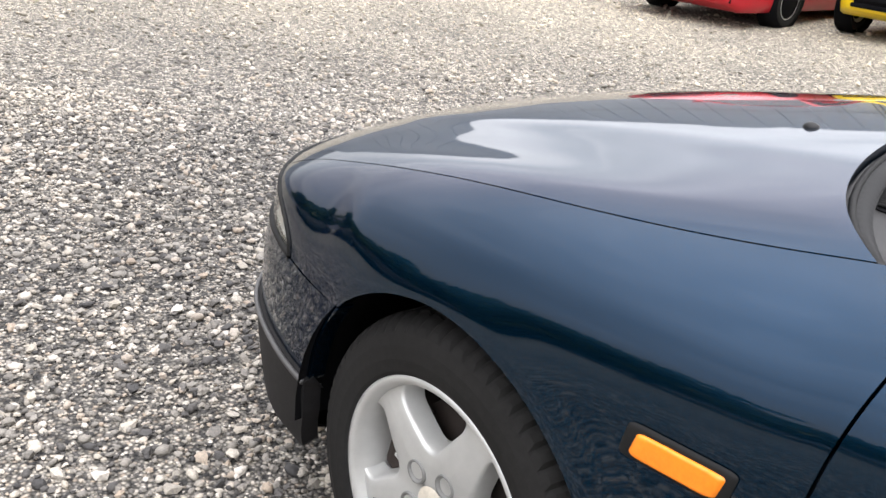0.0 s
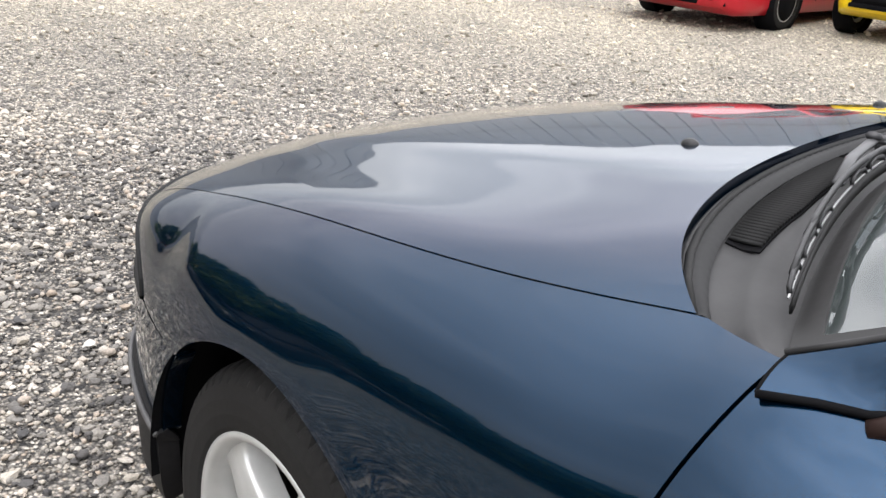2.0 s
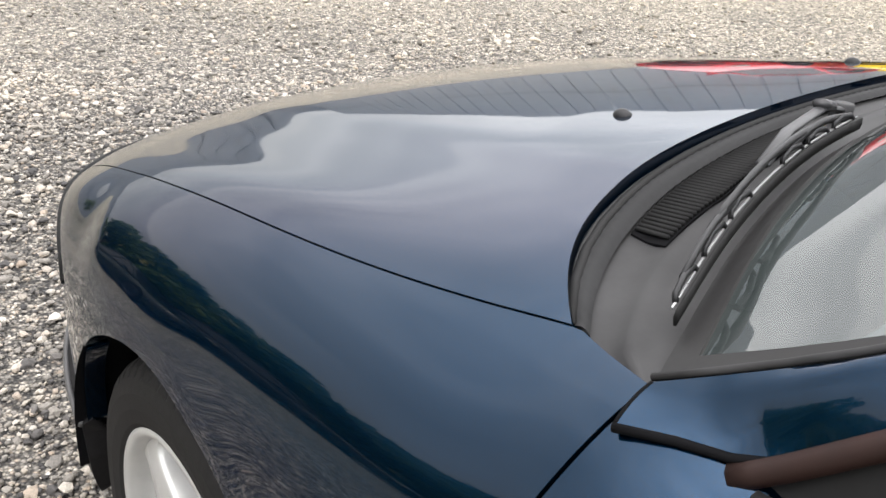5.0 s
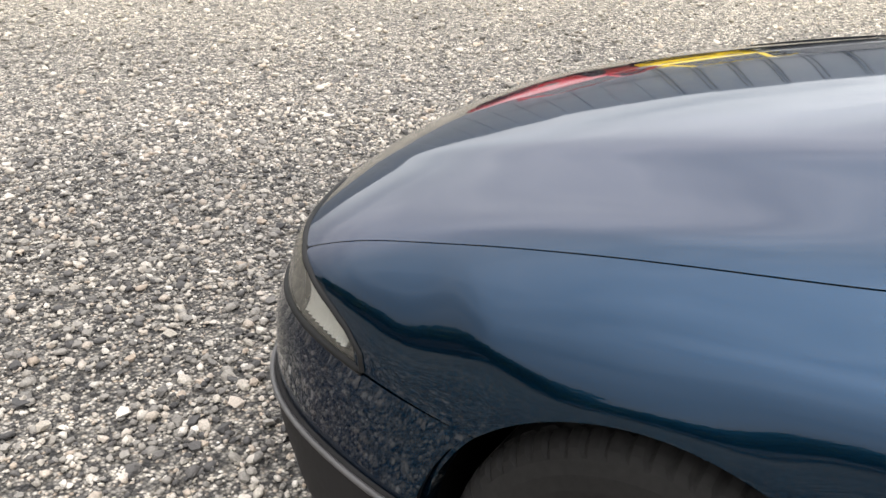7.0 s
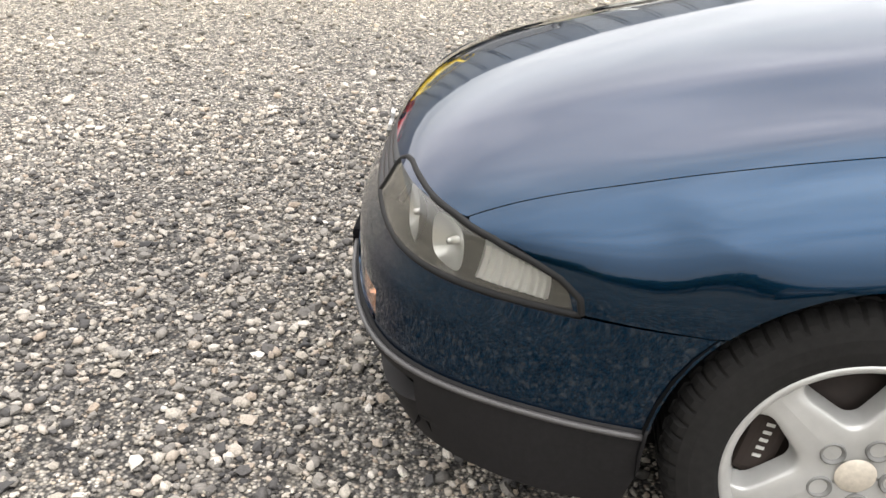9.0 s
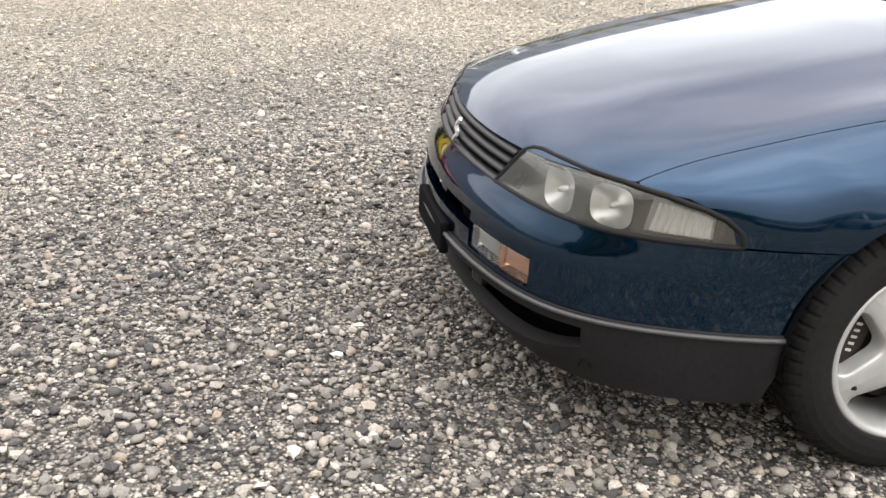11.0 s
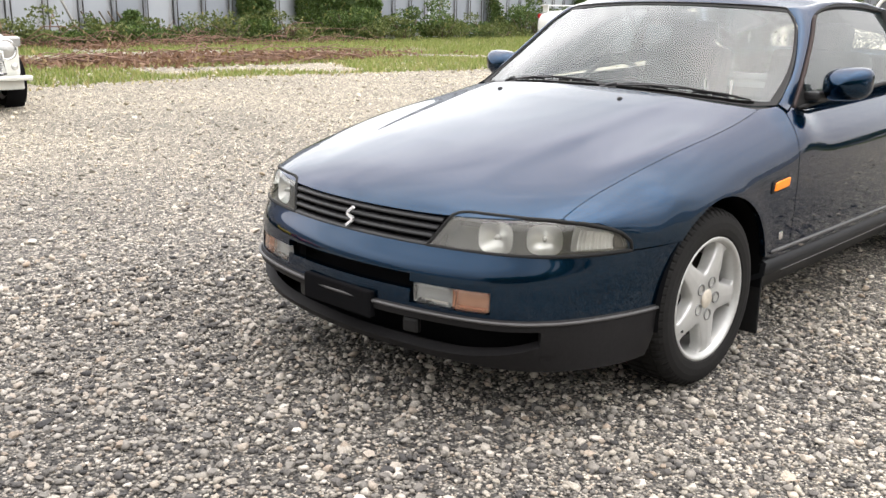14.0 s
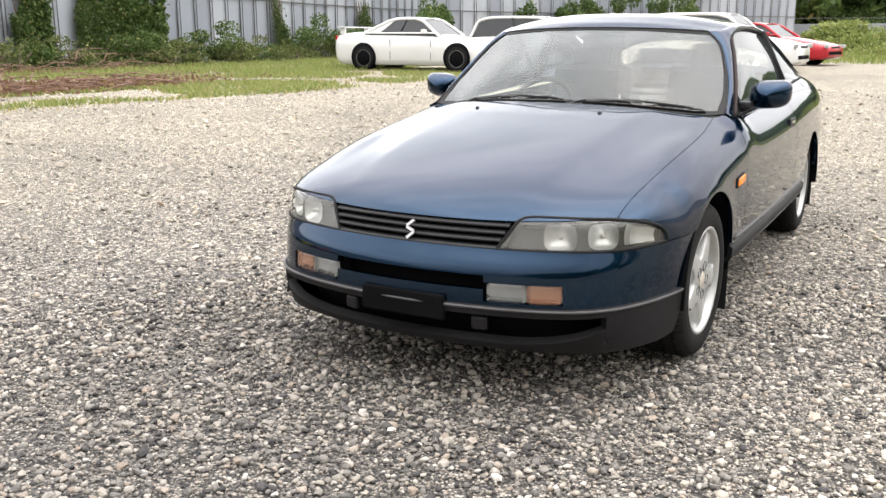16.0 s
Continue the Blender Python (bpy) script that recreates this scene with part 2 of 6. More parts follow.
def boxed(name, lo, hi, material, parent=None, label="", bevel=0.004, m=None):
    bm = bmesh.new()
    box(bm, lo, hi, bevel, m)
    return part(name, bm, material, parent, label)


def grid_faces(nu, nv, flip=False, closed=False):
    faces = []
    for i in range(nu - (0 if closed else 1)):
        for j in range(nv - 1):
            a, b, c, d = i * nv + j, ((i + 1) % nu) * nv + j, ((i + 1) % nu) * nv + j + 1, i * nv + j + 1
            faces.append((a, d, c, b) if flip else (a, b, c, d))
    return faces


def normals(p):
    """Unit normals of a grid of points (nu, nv, 3)."""
    du, dv = np.gradient(p, axis=0), np.gradient(p, axis=1)
    n = np.cross(du, dv)
    return n / (np.linalg.norm(n, axis=2, keepdims=True) + 1e-9)


def sheet(name, p, material, parent=None, label="", depth=0.014, outward=None, keep=None, lift=0.0):
    """A skin over a grid of points, its rims folded inwards so that joints have depth. keep: the cells that stand."""
    n = normals(p)
    if outward is not None and (n * (p - np.asarray(outward))).sum() < 0:
        n, flip = -n, True
    else:
        flip = False
    p = p + n * lift
    nu, nv = p.shape[:2]
    verts = list(p.reshape(-1, 3))
    nn = n.reshape(-1, 3)
    cells = [(i, j) for i in range(nu - 1) for j in range(nv - 1) if keep is None or keep[i][j]]
    faces, count, extra = [], {}, {}
    for i, j in cells:
        q = (i * nv + j, (i + 1) * nv + j, (i + 1) * nv + j + 1, i * nv + j + 1)
        q = q[::-1] if flip else q
        faces.append(q)
        for k in range(4):
            e = (q[k], q[(k + 1) % 4])
            count[e] = True
    for a, b in list(count):
        if (b, a) not in count:
            ring = []
            for v in (a, b):
                if v not in extra:
                    top = len(verts)
                    verts.append(verts[v])
                    verts.append(np.asarray(verts[v]) - nn[v] * depth)
                    extra[v] = (top, top + 1)
                ring.append(extra[v])
            (a0, a1), (b0, b1) = ring
            faces.append((b0, a0, a1, b1))
    return put(name, verts, faces, material, parent, label)


def mirrored(ob, name=None):
    """The same part on the other side of the car."""
    me = ob.data.copy()
    me.transform(Matrix.Diagonal((-1, 1, 1, 1)))
    me.flip_normals()
    twin = new(name or ob.name.split(".")[0], me)
    twin.parent = ob.parent
    if "label" in ob:
        tagged(twin, ob["label"])
    return twin


def lathe(name, profile, material, parent=None, label="", n=48, m=None, wave=None):
    """A turned shape: profile of (radius, along x)."""
    verts, k = [], len(profile)
    for i in range(n):
        a = 2 * math.pi * i / n
        for j, (r, x) in enumerate(profile):
            rr = r - (wave(i, j) if wave else 0)
            verts.append((x, rr * math.cos(a), rr * math.sin(a)))
    ob = put(name, verts, grid_faces(n, k, closed=True), material, parent, label)
    if m is not None:
        ob.data.transform(m)
    return ob


def tube(name, points, radius, material, parent=None, label="", n=8, flat=1.0):
    """A rod along points, round or flattened."""
    pts = [Vector(p) for p in points]
    verts = []
    for i, p in enumerate(pts):
        d = (pts[min(i + 1, len(pts) - 1)] - pts[max(i - 1, 0)]).normalized()
        side = d.cross(Vector((0, 0, 1)))
        side = side.normalized() if side.length > 1e-3 else Vector((1, 0, 0))
        up = side.cross(d)
        for k in range(n):
            a = 2 * math.pi * k / n
            verts.append(p + side * math.cos(a) * radius + up * math.sin(a) * radius * flat)
    faces = []
    for i in range(len(pts) - 1):
        for k in range(n):
            faces.append((i * n + k, i * n + (k + 1) % n, (i + 1) * n + (k + 1) % n, (i + 1) * n + k))
    faces += [tuple(range(n))[::-1], tuple(range((len(pts) - 1) * n, len(pts) * n))]
    return put(name, verts, faces, material, parent, label)


# ---- the body of the blue coupe: one smooth solid, on which all panels lie ----
RISE = curve([(-0.05, 0.640), (0.0, 0.664), (0.1, 0.702), (0.25, 0.737), (0.45, 0.777), (0.65, 0.818), (0.85, 0.860),
              (1.0, 0.893), (1.1, 0.912), (1.2, 0.926), (1.35, 0.934), (1.8, 0.945), (2.4, 0.965), (2.9, 0.99), (3.5, 1.0), (4.0, 0.985), (4.4, 0.93)])
CROWN = curve([(0.0, 0.0), (0.2, 0.020), (0.5, 0.039), (0.8, 0.041), (1.0, 0.037), (1.1, 0.037), (1.2, 0.041), (4.4, 0.04)])
SHOULDER = curve([(-0.1, 0.0), (0.0, 0.004), (0.14, 0.005), (0.28, 0.016), (0.43, 0.027), (0.57, 0.028), (0.72, 0.022), (0.87, 0.011), (1.02, 0.001), (1.2, 0.0), (4.4, 0.0)])
RISE, CROWN, SHOULDER = mellow(RISE, 0.06), mellow(CROWN, 0.08), mellow(SHOULDER, 0.10)
LEAN_BACK = curve([(0.0, 0.20), (0.16, 0.115), (0.20, 0.075), (0.25, 0.04), (0.30, 0.013), (0.36, 0.0), (0.44, 0.0), (0.50, 0.008),
                   (0.556, 0.040), (0.66, 0.085), (0.8, 0.15), (1.2, 0.4)])
WIDTH = curve([(-0.4, 0.838), (-0.25, 0.842), (0.0, 0.847), (0.35, 0.853), (0.6, 0.857), (1.2, 0.860), (2.0, 0.854), (2.7, 0.840),
               (3.2, 0.820), (3.6, 0.78), (3.75, 0.74)])
TUCK = curve([(0.0, 0.14), (0.16, 0.065), (0.25, 0.03), (0.36, 0.012), (0.45, 0.006), (0.60, 0.0), (0.70, 0.003), (0.80, 0.016),
              (0.90, 0.045), (1.1, 0.12)])


def nose_line(x):
    return -0.925 + 0.31 * x**2 + 2.2 * np.abs(x)**9


def round_join(a, b, r, p=2.3):
    """The larger of two distances, with a rounded edge of about that radius."""
    u, v = np.maximum(a + r, 0), np.maximum(b + r, 0)
    both = (u**p + v**p) ** (1 / p) - r
    return np.where((u > 0) & (v > 0), both, np.maximum(a, b))


def solid(x, y, z):
    """Less than nought inside the body."""
    x = np.abs(x)
    xc = 0.70 - 0.03 * np.logaddexp(0, (0.70 - x) / 0.03)
    t = y - (nose_line(xc) + 0.085)
    ridge = 0.0028 * (1 - np.tanh((x - (0.36 + 0.11 * t)) / 0.035)) * np.clip(t * 2.5, 0, 1) * np.clip((1.3 - t) * 3, 0, 1)
    top = RISE(t) + CROWN(t) * (1 - (x / 0.68) ** 2.8) + ridge + SHOULDER(t) * 1.07 * (0.5 + 0.5 * np.tanh((x - 0.62) / 0.07)) + 0.036 * np.exp(-((y - 0.64) / np.where(y < 0.64, 0.10, 0.13)) ** 2) * (0.5 + 0.5 * np.tanh((x - 0.72) / 0.03))
    f_top = (z - top) * 0.95
    f_side = x - (WIDTH(y) - TUCK(z))
    slope = 0.62 * x + 19.8 * x**8
    fade = 1 - np.minimum(x / 0.85, 1) ** 4
    f_nose = (nose_line(x) + LEAN_BACK(z) * fade - y) / np.sqrt(1 + slope**2)
    f_tail = (y - (3.72 - 0.28 * x**2 - 1.2 * x**9 - 0.25 * np.abs(z - 0.5) ** 2)) / np.sqrt(1 + (0.56 * x + 10.8 * x**8) ** 2)
    shell = round_join(f_side, f_nose, 0.03)
    shell = round_join(shell, f_tail, 0.05)
    r = np.clip(0.03 + 0.55 * t, 0.03, 0.17)
    return round_join(shell, f_top, r, 2.4)


def meet(ox, oy, oz, dx, dy, dz, far=1.6):
    """Where rays from inside leave the body."""
    lo, hi = np.zeros_like(ox), np.full_like(ox, far)
    for _ in range(34):
        mid = (lo + hi) / 2
        inside = solid(ox + mid * dx, oy + mid * dy, oz + mid * dz) < 0
        lo, hi = np.where(inside, mid, lo), np.where(inside, hi, mid)
    return np.stack([ox + lo * dx, oy + lo * dy, oz + lo * dz], -1)


def from_above(x, y):
    x, y = np.broadcast_arrays(np.asarray(x, float), np.asarray(y, float))
    return meet(x.copy(), y.copy(), np.full(x.shape, 0.45), 0 * x, 0 * x, 0 * x + 1.0)


def from_axis(y, phi):
    """In the section at y, from a line inside the flank, at an angle above the level."""
    y, phi = np.broadcast_arrays(np.asarray(y, float), np.asarray(phi, float))
    return meet(np.full(y.shape, 0.45), y.copy(), np.full(y.shape, 0.6), np.cos(phi), 0 * y, np.sin(phi))


def from_side(y, z):
    y, z = np.broadcast_arrays(np.asarray(y, float), np.asarray(z, float))
    return meet(np.full(y.shape, 0.2), y.copy(), z.copy(), np.ones(y.shape), 0 * y, 0 * y)


def round_nose(deg, z):
    """Level rays fanned out from a point behind the nose."""
    deg, z = np.broadcast_arrays(np.asarray(deg, float), np.asarray(z, float))
    a = np.radians(deg)
    return meet(0 * z, 0 * z + 0.1, z.copy(), np.sin(a), -np.cos(a), 0 * z, 2.2)


def steps(*stops):
    """Joined even steps: (start, end, count), ..."""
    out = []
    for a, b, n in stops:
        out += list(np.linspace(a, b, n, endpoint=False))
    return np.array(out + [stops[-1][1]])


car = thing("coupe", "dark blue metallic coupe with grey lower bumper on the gravel", "car")
MID = (0.0, 1.0, 0.6)
AXLE_Y, AXLE_Z, ARCH_R = 0.010, 0.316, 0.352


SEAM = curve([(-0.70, 0.667), (-0.65, 0.670), (-0.5, 0.680), (-0.35, 0.693), (-0.2, 0.705), (-0.05, 0.713), (0.1, 0.717), (0.25, 0.715), (0.4, 0.708), (0.5, 0.700), (0.56, 0.697)])


def seam_x(y):
    return SEAM(y)


def bonnet_end(x):
    return 0.327 + 0.114 * x**2 + 0.972 * x**6


# bonnet
uu, vv = np.meshgrid(np.linspace(-1, 1, 81), np.linspace(0, 1, 71), indexing="ij")
front = nose_line(uu * 0.668) + 0.082
rear = bonnet_end(uu * 0.700)
hy = lerp(front, rear, vv)
hood = sheet("bonnet", from_above(uu * (seam_x(hy) - 0.0009), hy), BLUE, car, "long sloping blue bonnet with two faint ridges", 0.02, MID)

# front wings
def wing_lower(u):
    """Lower rim of the wing, from the headlamp's top corner over the wheel arch to the sill, as (y, z)."""
    rim = [(-0.642, 0.660), (-0.560, 0.652), (-0.512, 0.630), (-0.478, 0.600), (-0.468, 0.564), (-0.36, 0.562)]
    a0, a1 = math.pi - math.asin((0.562 - AXLE_Z) / ARCH_R), math.asin((0.40 - AXLE_Z) / ARCH_R)
    rim += [(AXLE_Y + ARCH_R * math.cos(a), AXLE_Z + ARCH_R * math.sin(a)) for a in np.linspace(a0, a1, 25)]
    rim += [(0.42, 0.388), (0.50, 0.385), (0.553, 0.384)]
    s = np.linspace(0, 1, len(rim))
    return np.interp(u, s, [r[0] for r in rim]), np.interp(u, s, [r[1] for r in rim])


u1 = np.linspace(0, 1, 103)
ly, lz = wing_lower(u1)
ty = np.interp(u1, [0, 0.16, 0.80, 0.93, 1], [-0.642, -0.26, 0.38, 0.509, 0.597])
tx = np.where(ty < 0.509, seam_x(ty) + 0.0014, np.interp(ty, [0.509, 0.597], [0.701, 0.731]))
low, high = from_side(ly, lz), from_above(tx, ty)
phi0 = np.arctan2(low[:, 2] - 0.6, low[:, 0] - 0.45)
phi1 = np.arctan2(high[:, 2] - 0.6, high[:, 0] - 0.45)
v1 = np.linspace(0, 1, 45)
bow = 0.03 * np.sin(math.pi * v1)[None, :] * (u1**6)[:, None]
wy = lerp(ly[:, None], ty[:, None], v1[None, :] ** 0.8) - bow
wing_points = from_axis(wy, lerp(phi0[:, None], phi1[:, None], v1[None, :]))
wing_points[:, 0] = low
flare = 0.0042 * np.exp(-((np.hypot(wing_points[..., 1] - AXLE_Y, wing_points[..., 2] - AXLE_Z) - ARCH_R) / 0.042) ** 2)
wing_points[..., 0] += np.where(wing_points[..., 2] > 0.38, flare, 0)
wing = sheet("front_wing", wing_points, BLUE, car, "", 0.02, (0.3, 0.2, 0.5))
mirrored(wing)

# bumper: painted upper part with a slot and lamp openings, grey lower part
def arch_end(z):
    y = AXLE_Y - np.sqrt(np.maximum(ARCH_R**2 - (z - AXLE_Z) ** 2, 0.01))
    return np.degrees(np.arctan2(0.838 - TUCK(z), 0.1 - y))


def fan(lo_deg, z):
    """Angles: even out to the lamps, then spread to the wheel arch."""
    deg, z = np.meshgrid(lo_deg, z, indexing="ij")
    outer = np.abs(deg) > 31.0
    spread = 31.0 + (np.abs(deg) - 31.0) / (60.0 - 31.0) * (arch_end(z) - 31.0)
    return np.where(outer, np.sign(deg) * spread, deg), z


degs = steps((-60, -31, 20), (-31, -16.6, 10), (-16.6, 16.6, 24), (16.6, 31, 10), (31, 60, 20))
zs = steps((0.372, 0.386, 2), (0.386, 0.428, 4), (0.428, 0.452, 3), (0.452, 0.476, 3), (0.476, 0.5588, 10))
dg, zg = fan(degs, zs)
pts = round_nose(dg, zg)
cd, cz = (degs[:-1] + degs[1:]) / 2, (zs[:-1] + zs[1:]) / 2
keep = np.ones((len(cd), len(cz)), bool)
keep &= ~((np.abs(cd)[:, None] > 16.6) & (np.abs(cd)[:, None] < 31) & (cz[None, :] > 0.386) & (cz[None, :] < 0.452))
keep &= ~((np.abs(cd)[:, None] < 16.6) & (cz[None, :] > 0.428) & (cz[None, :] < 0.476))
bumper = sheet("front_bumper", pts, BLUE, car, "blue upper bumper with a slot between two lamps", 0.03, MID, keep)
degs2 = steps((-60, -39, 14), (-39, 39, 52), (39, 60, 14))
zs2 = steps((0.210, 0.236, 5), (0.236, 0.342, 9), (0.342, 0.364, 3), (0.364, 0.373, 1))
deg2, zg2 = np.meshgrid(degs2, zs2, indexing="ij")
end = arch_end(np.maximum(zg2, 0.30)) + np.where(zg2 < 0.3, (zg2 - 0.3) * 20, 0)
deg2 = np.where(np.abs(deg2) > 39, np.sign(deg2) * (39 + (np.abs(deg2) - 39) / 21 * (end - 39)), deg2)
bend = np.clip((np.abs(deg2) - 20) / 19, 0, 1) ** 2
zg2 = np.where(np.abs(zg2 - 0.236) < 0.0005, zg2 + 0.060 * bend * (np.abs(deg2) <= 39.01), zg2)
pts2 = round_nose(deg2, zg2)
pts2[:, -1, :2] = (pts2[:, -1, :2] - (0, 0.1)) * 0.986 + (0, 0.1)
c2d, c2z = (degs2[:-1] + degs2[1:]) / 2, (zs2[:-1] + zs2[1:]) / 2
keep2 = ~((np.abs(c2d)[:, None] < 39) & (c2z[None, :] > 0.236) & (c2z[None, :] < 0.342))
sheet("lower_bumper", pts2, GREY_TRIM, car, "weathered grey plastic lower bumper with a wide air intake", 0.035, MID, keep2, 0.009)
# this edge catches the sky; its sheen is put into a paler grey
lip_end = float(arch_end(np.array(0.366))) - 0.2
lip = round_nose(np.linspace(-lip_end, lip_end, 90), np.full(90, 0.366))
lip[:, :2] = (lip[:, :2] - (0, 0.1)) * 1.011 + (0, 0.1)
tube("bumper_lip", [tuple(q) for q in lip], 0.0055, LIP_GREY, car, "pale edge of the lower bumper, with sky sheen in its colour", 8)
inner = round_nose(*np.meshgrid(np.linspace(-57, 57, 60), np.linspace(0.21, 0.63, 20), indexing="ij"))
inner[..., :2] = (inner[..., :2] - (0, 0.1)) * 0.90 + (0, 0.1)
sheet("inner_panel", inner, GAP, car, "black inner panel behind the bumper", 0.02, MID)
rim0 = round_nose(np.linspace(-56, 56, 60), np.full(60, 0.212))
shelf = np.stack([np.concatenate([(rim0[:, :2] - (0, 0.1)) * f + (0, 0.1), rim0[:, 2:] + 0.012 * (1 - f)], 1) for f in (0.985, 0.93, 0.86)], 1)
sheet("intake_floor", shelf, GAP, car, "", 0.006, (0, -0.4, 0.0))
for s in (-1, 1):
    a = math.radians(13.5 * s)
    m = Matrix.Translation(round_nose(np.array([15.0 * s]), np.array([0.30]))[0] + np.array([0, 0.03, 0])) @ Matrix.Rotation(a, 4, "Z")
    boxed("intake_bracket", (-0.030, -0.004, -0.030), (0.030, 0.020, 0.020), BLACK_PLASTIC, car, "", 0.012, m)
# dark plate holder in the middle of the bumper
boxed("plate_holder", (-0.165, -0.940, 0.308), (0.165, -0.915, 0.396), GAP, car, "empty black number plate holder", 0.008)

# lamps in the bumper
for s in (-1, 1):
    lamp = new("bumper_lamp")
    lamp.parent = car
    tagged(lamp, "bumper lamp with a clear and a pale orange ribbed lens")
    for nm, a0, a1, mt in (("clear_lens", 17.1, 24.3, CLEAR_RIB), ("orange_lens", 24.5, 30.6, SALMON_RIB)):
        v0, v1 = 0.3885, 0.4495
        d, z = np.meshgrid(np.linspace(a0, a1, 25), np.linspace(v0, v1, 13), indexing="ij")
        near = np.minimum(np.abs(d - a0), np.abs(a1 - d)) / (a1 - a0)
        zm = (v0 + v1) / 2
        z = zm + (z - zm) * (1 - 0.12 * np.clip(1 - near / 0.16, 0, 1) ** 2)
        q = round_nose(d * s, z)
        edge = np.minimum(near / 0.10, (1 - np.abs(z - zm) / (v1 - zm)) / 0.2).clip(0, 1)[..., None]
        q[..., 1:2] += 0.004 * (1 - edge) ** 2 + 0.003
        lens_ = sheet(nm, q, mt, lamp, "", 0.02, MID)
        lens_.visible_shadow = False
        d, z = np.meshgrid(np.linspace(a0 + 0.2, a1 - 0.2, 49), np.linspace(v0 + 0.003, v1 - 0.003, 9), indexing="ij")
        q = round_nose(d * s, z)
        bowl = np.clip(1 - ((2 * d - a0 - a1) / (a1 - a0)) ** 2, 0, 1) * np.clip(1 - ((z - zm) / (v1 - zm)) ** 2, 0, 1)
        q[..., 1] += 0.014 + 0.028 * np.sqrt(bowl) + 0.0012 * (np.arange(49) % 2)[:, None]
        sheet("reflector", q, LAMP_SILVER, lamp, "", 0.004, MID)
    d, z = np.meshgrid(np.linspace(16.4, 31.2, 12) * s, np.linspace(0.380, 0.457, 6), indexing="ij")
    sheet("lamp_frame", round_nose(d, z) + np.array([0, 0.050, 0]), BLACK_PLASTIC, lamp, "", 0.02, MID)

# headlamps
def lamp_patch(nu=48, nv=20, grow=0.0):
    """The lens's outline over the nose, between the grille and the wing."""
    u, v = np.meshgrid(np.linspace(0, 1, nu), np.linspace(0, 1, nv), indexing="ij")
    bot_d = lerp(18.6 - grow, 54.6 + grow, u)
    top_d = lerp(22.6 - grow, 54.3 + grow, u)
    bot_z = 0.5585 - 0.04 * grow + 0.003 * u
    top_z = np.interp(u, [0, 0.04, 0.10, 0.3, 0.55, 0.72, 0.86, 0.94, 1.0],
                      [0.650, 0.660, 0.664, 0.664, 0.661, 0.652, 0.634, 0.617, 0.590])
    vz = np.where(v > 0, v, 0)
    return lerp(bot_d, top_d, v), lerp(bot_z, top_z, vz)


ld, lzz = lamp_patch()
lens_pts = round_nose(ld, lzz)
inward = normals(lens_pts)
if (inward * (lens_pts - np.array(MID))).sum() < 0:
    inward = -inward
lamp = new("headlamp")
lamp.parent = car
tagged(lamp, "wide hazed headlamp with two round reflectors and a clear corner lamp")
sheet("lens", lens_pts - inward * 0.003, LENS, lamp, "hazed clear plastic lens", 0.012, MID)
loop = np.concatenate([lens_pts[:, 0], lens_pts[-1, 1:], lens_pts[::-1, -1][1:], lens_pts[0, ::-1][1:]])
tube("seal", [tuple(q) for q in loop * np.array([1, 1, 1]) + np.array([0, 0.006, 0])], 0.0066, RUBBER, lamp)
back = lens_pts - inward * 0.055
edge_in = np.ones(back.shape[:2])
edge_in[[0, -1], :] = 0
edge_in[:, [0, -1]] = 0
house = np.where(edge_in[..., None] > 0, back, lens_pts - inward * 0.012)
sheet("housing", house, LAMP_HOUSE, lamp, "", 0.004, MID)
for nm, iu, rad, sq in (("main_reflector", 14, 0.053, 0.92), ("dip_reflector", 26, 0.050, 0.90)):
    c, n = lens_pts[iu, 9] - inward[iu, 9] * 0.030, inward[iu, 9]
    zax = Vector((n[0] * 0.75, n[1], 0.25 * n[2])).normalized()
    rot = zax.to_track_quat("Z", "Y").to_matrix().to_4x4()
    verts, k = [], 10
    for i in range(28):
        a = 2 * math.pi * i / 28
        for j in range(k):
            f = j / (k - 1)
            sx = math.copysign(abs(math.cos(a)) ** 0.66, math.cos(a))
            sy = math.copysign(abs(math.sin(a)) ** 0.66, math.sin(a))
            verts.append((sx * rad * f * 1.05, sy * rad * f * sq, -0.022 * (1 - f * f)))
    ob = put(nm, verts, grid_faces(28, k, closed=True), REFLECTOR, lamp)
    ob.data.transform(Matrix.Translation(c) @ rot)
    bulb = lathe("bulb", [(0.0, 0.002), (0.006, 0.0), (0.007, -0.008), (0.008, -0.02)], REFLECTOR, lamp, "", 14)
    bulb.data.transform(Matrix.Translation(c) @ rot @ Matrix.Rotation(radians(-90), 4, "Y"))
fd, fz = lamp_patch(96, 30)
fine_pts = round_nose(fd, fz)
fine_in = normals(fine_pts)
if (fine_in * (fine_pts - np.array(MID))).sum() < 0:
    fine_in = -fine_in
cu, cw = slice(68, 88), slice(5, 25)
corner = fine_pts[cu, cw] - fine_in[cu, cw] * (0.008 + 0.005 * (np.arange(20) % 2))[:, None, None]
dish = np.linspace(-1, 1, 20)[None, :, None] ** 2 * 0.006
sheet("corner_lamp", corner - fine_in[cu, cw] * (0.006 - dish), CORNER_RIB, lamp, "clear ribbed corner lamp", 0.02, MID).data.shade_flat()
twin = new("headlamp")
twin.parent = car
tagged(twin, lamp["label"])
for ch in list(lamp.children):
    mirrored(ch).parent = twin

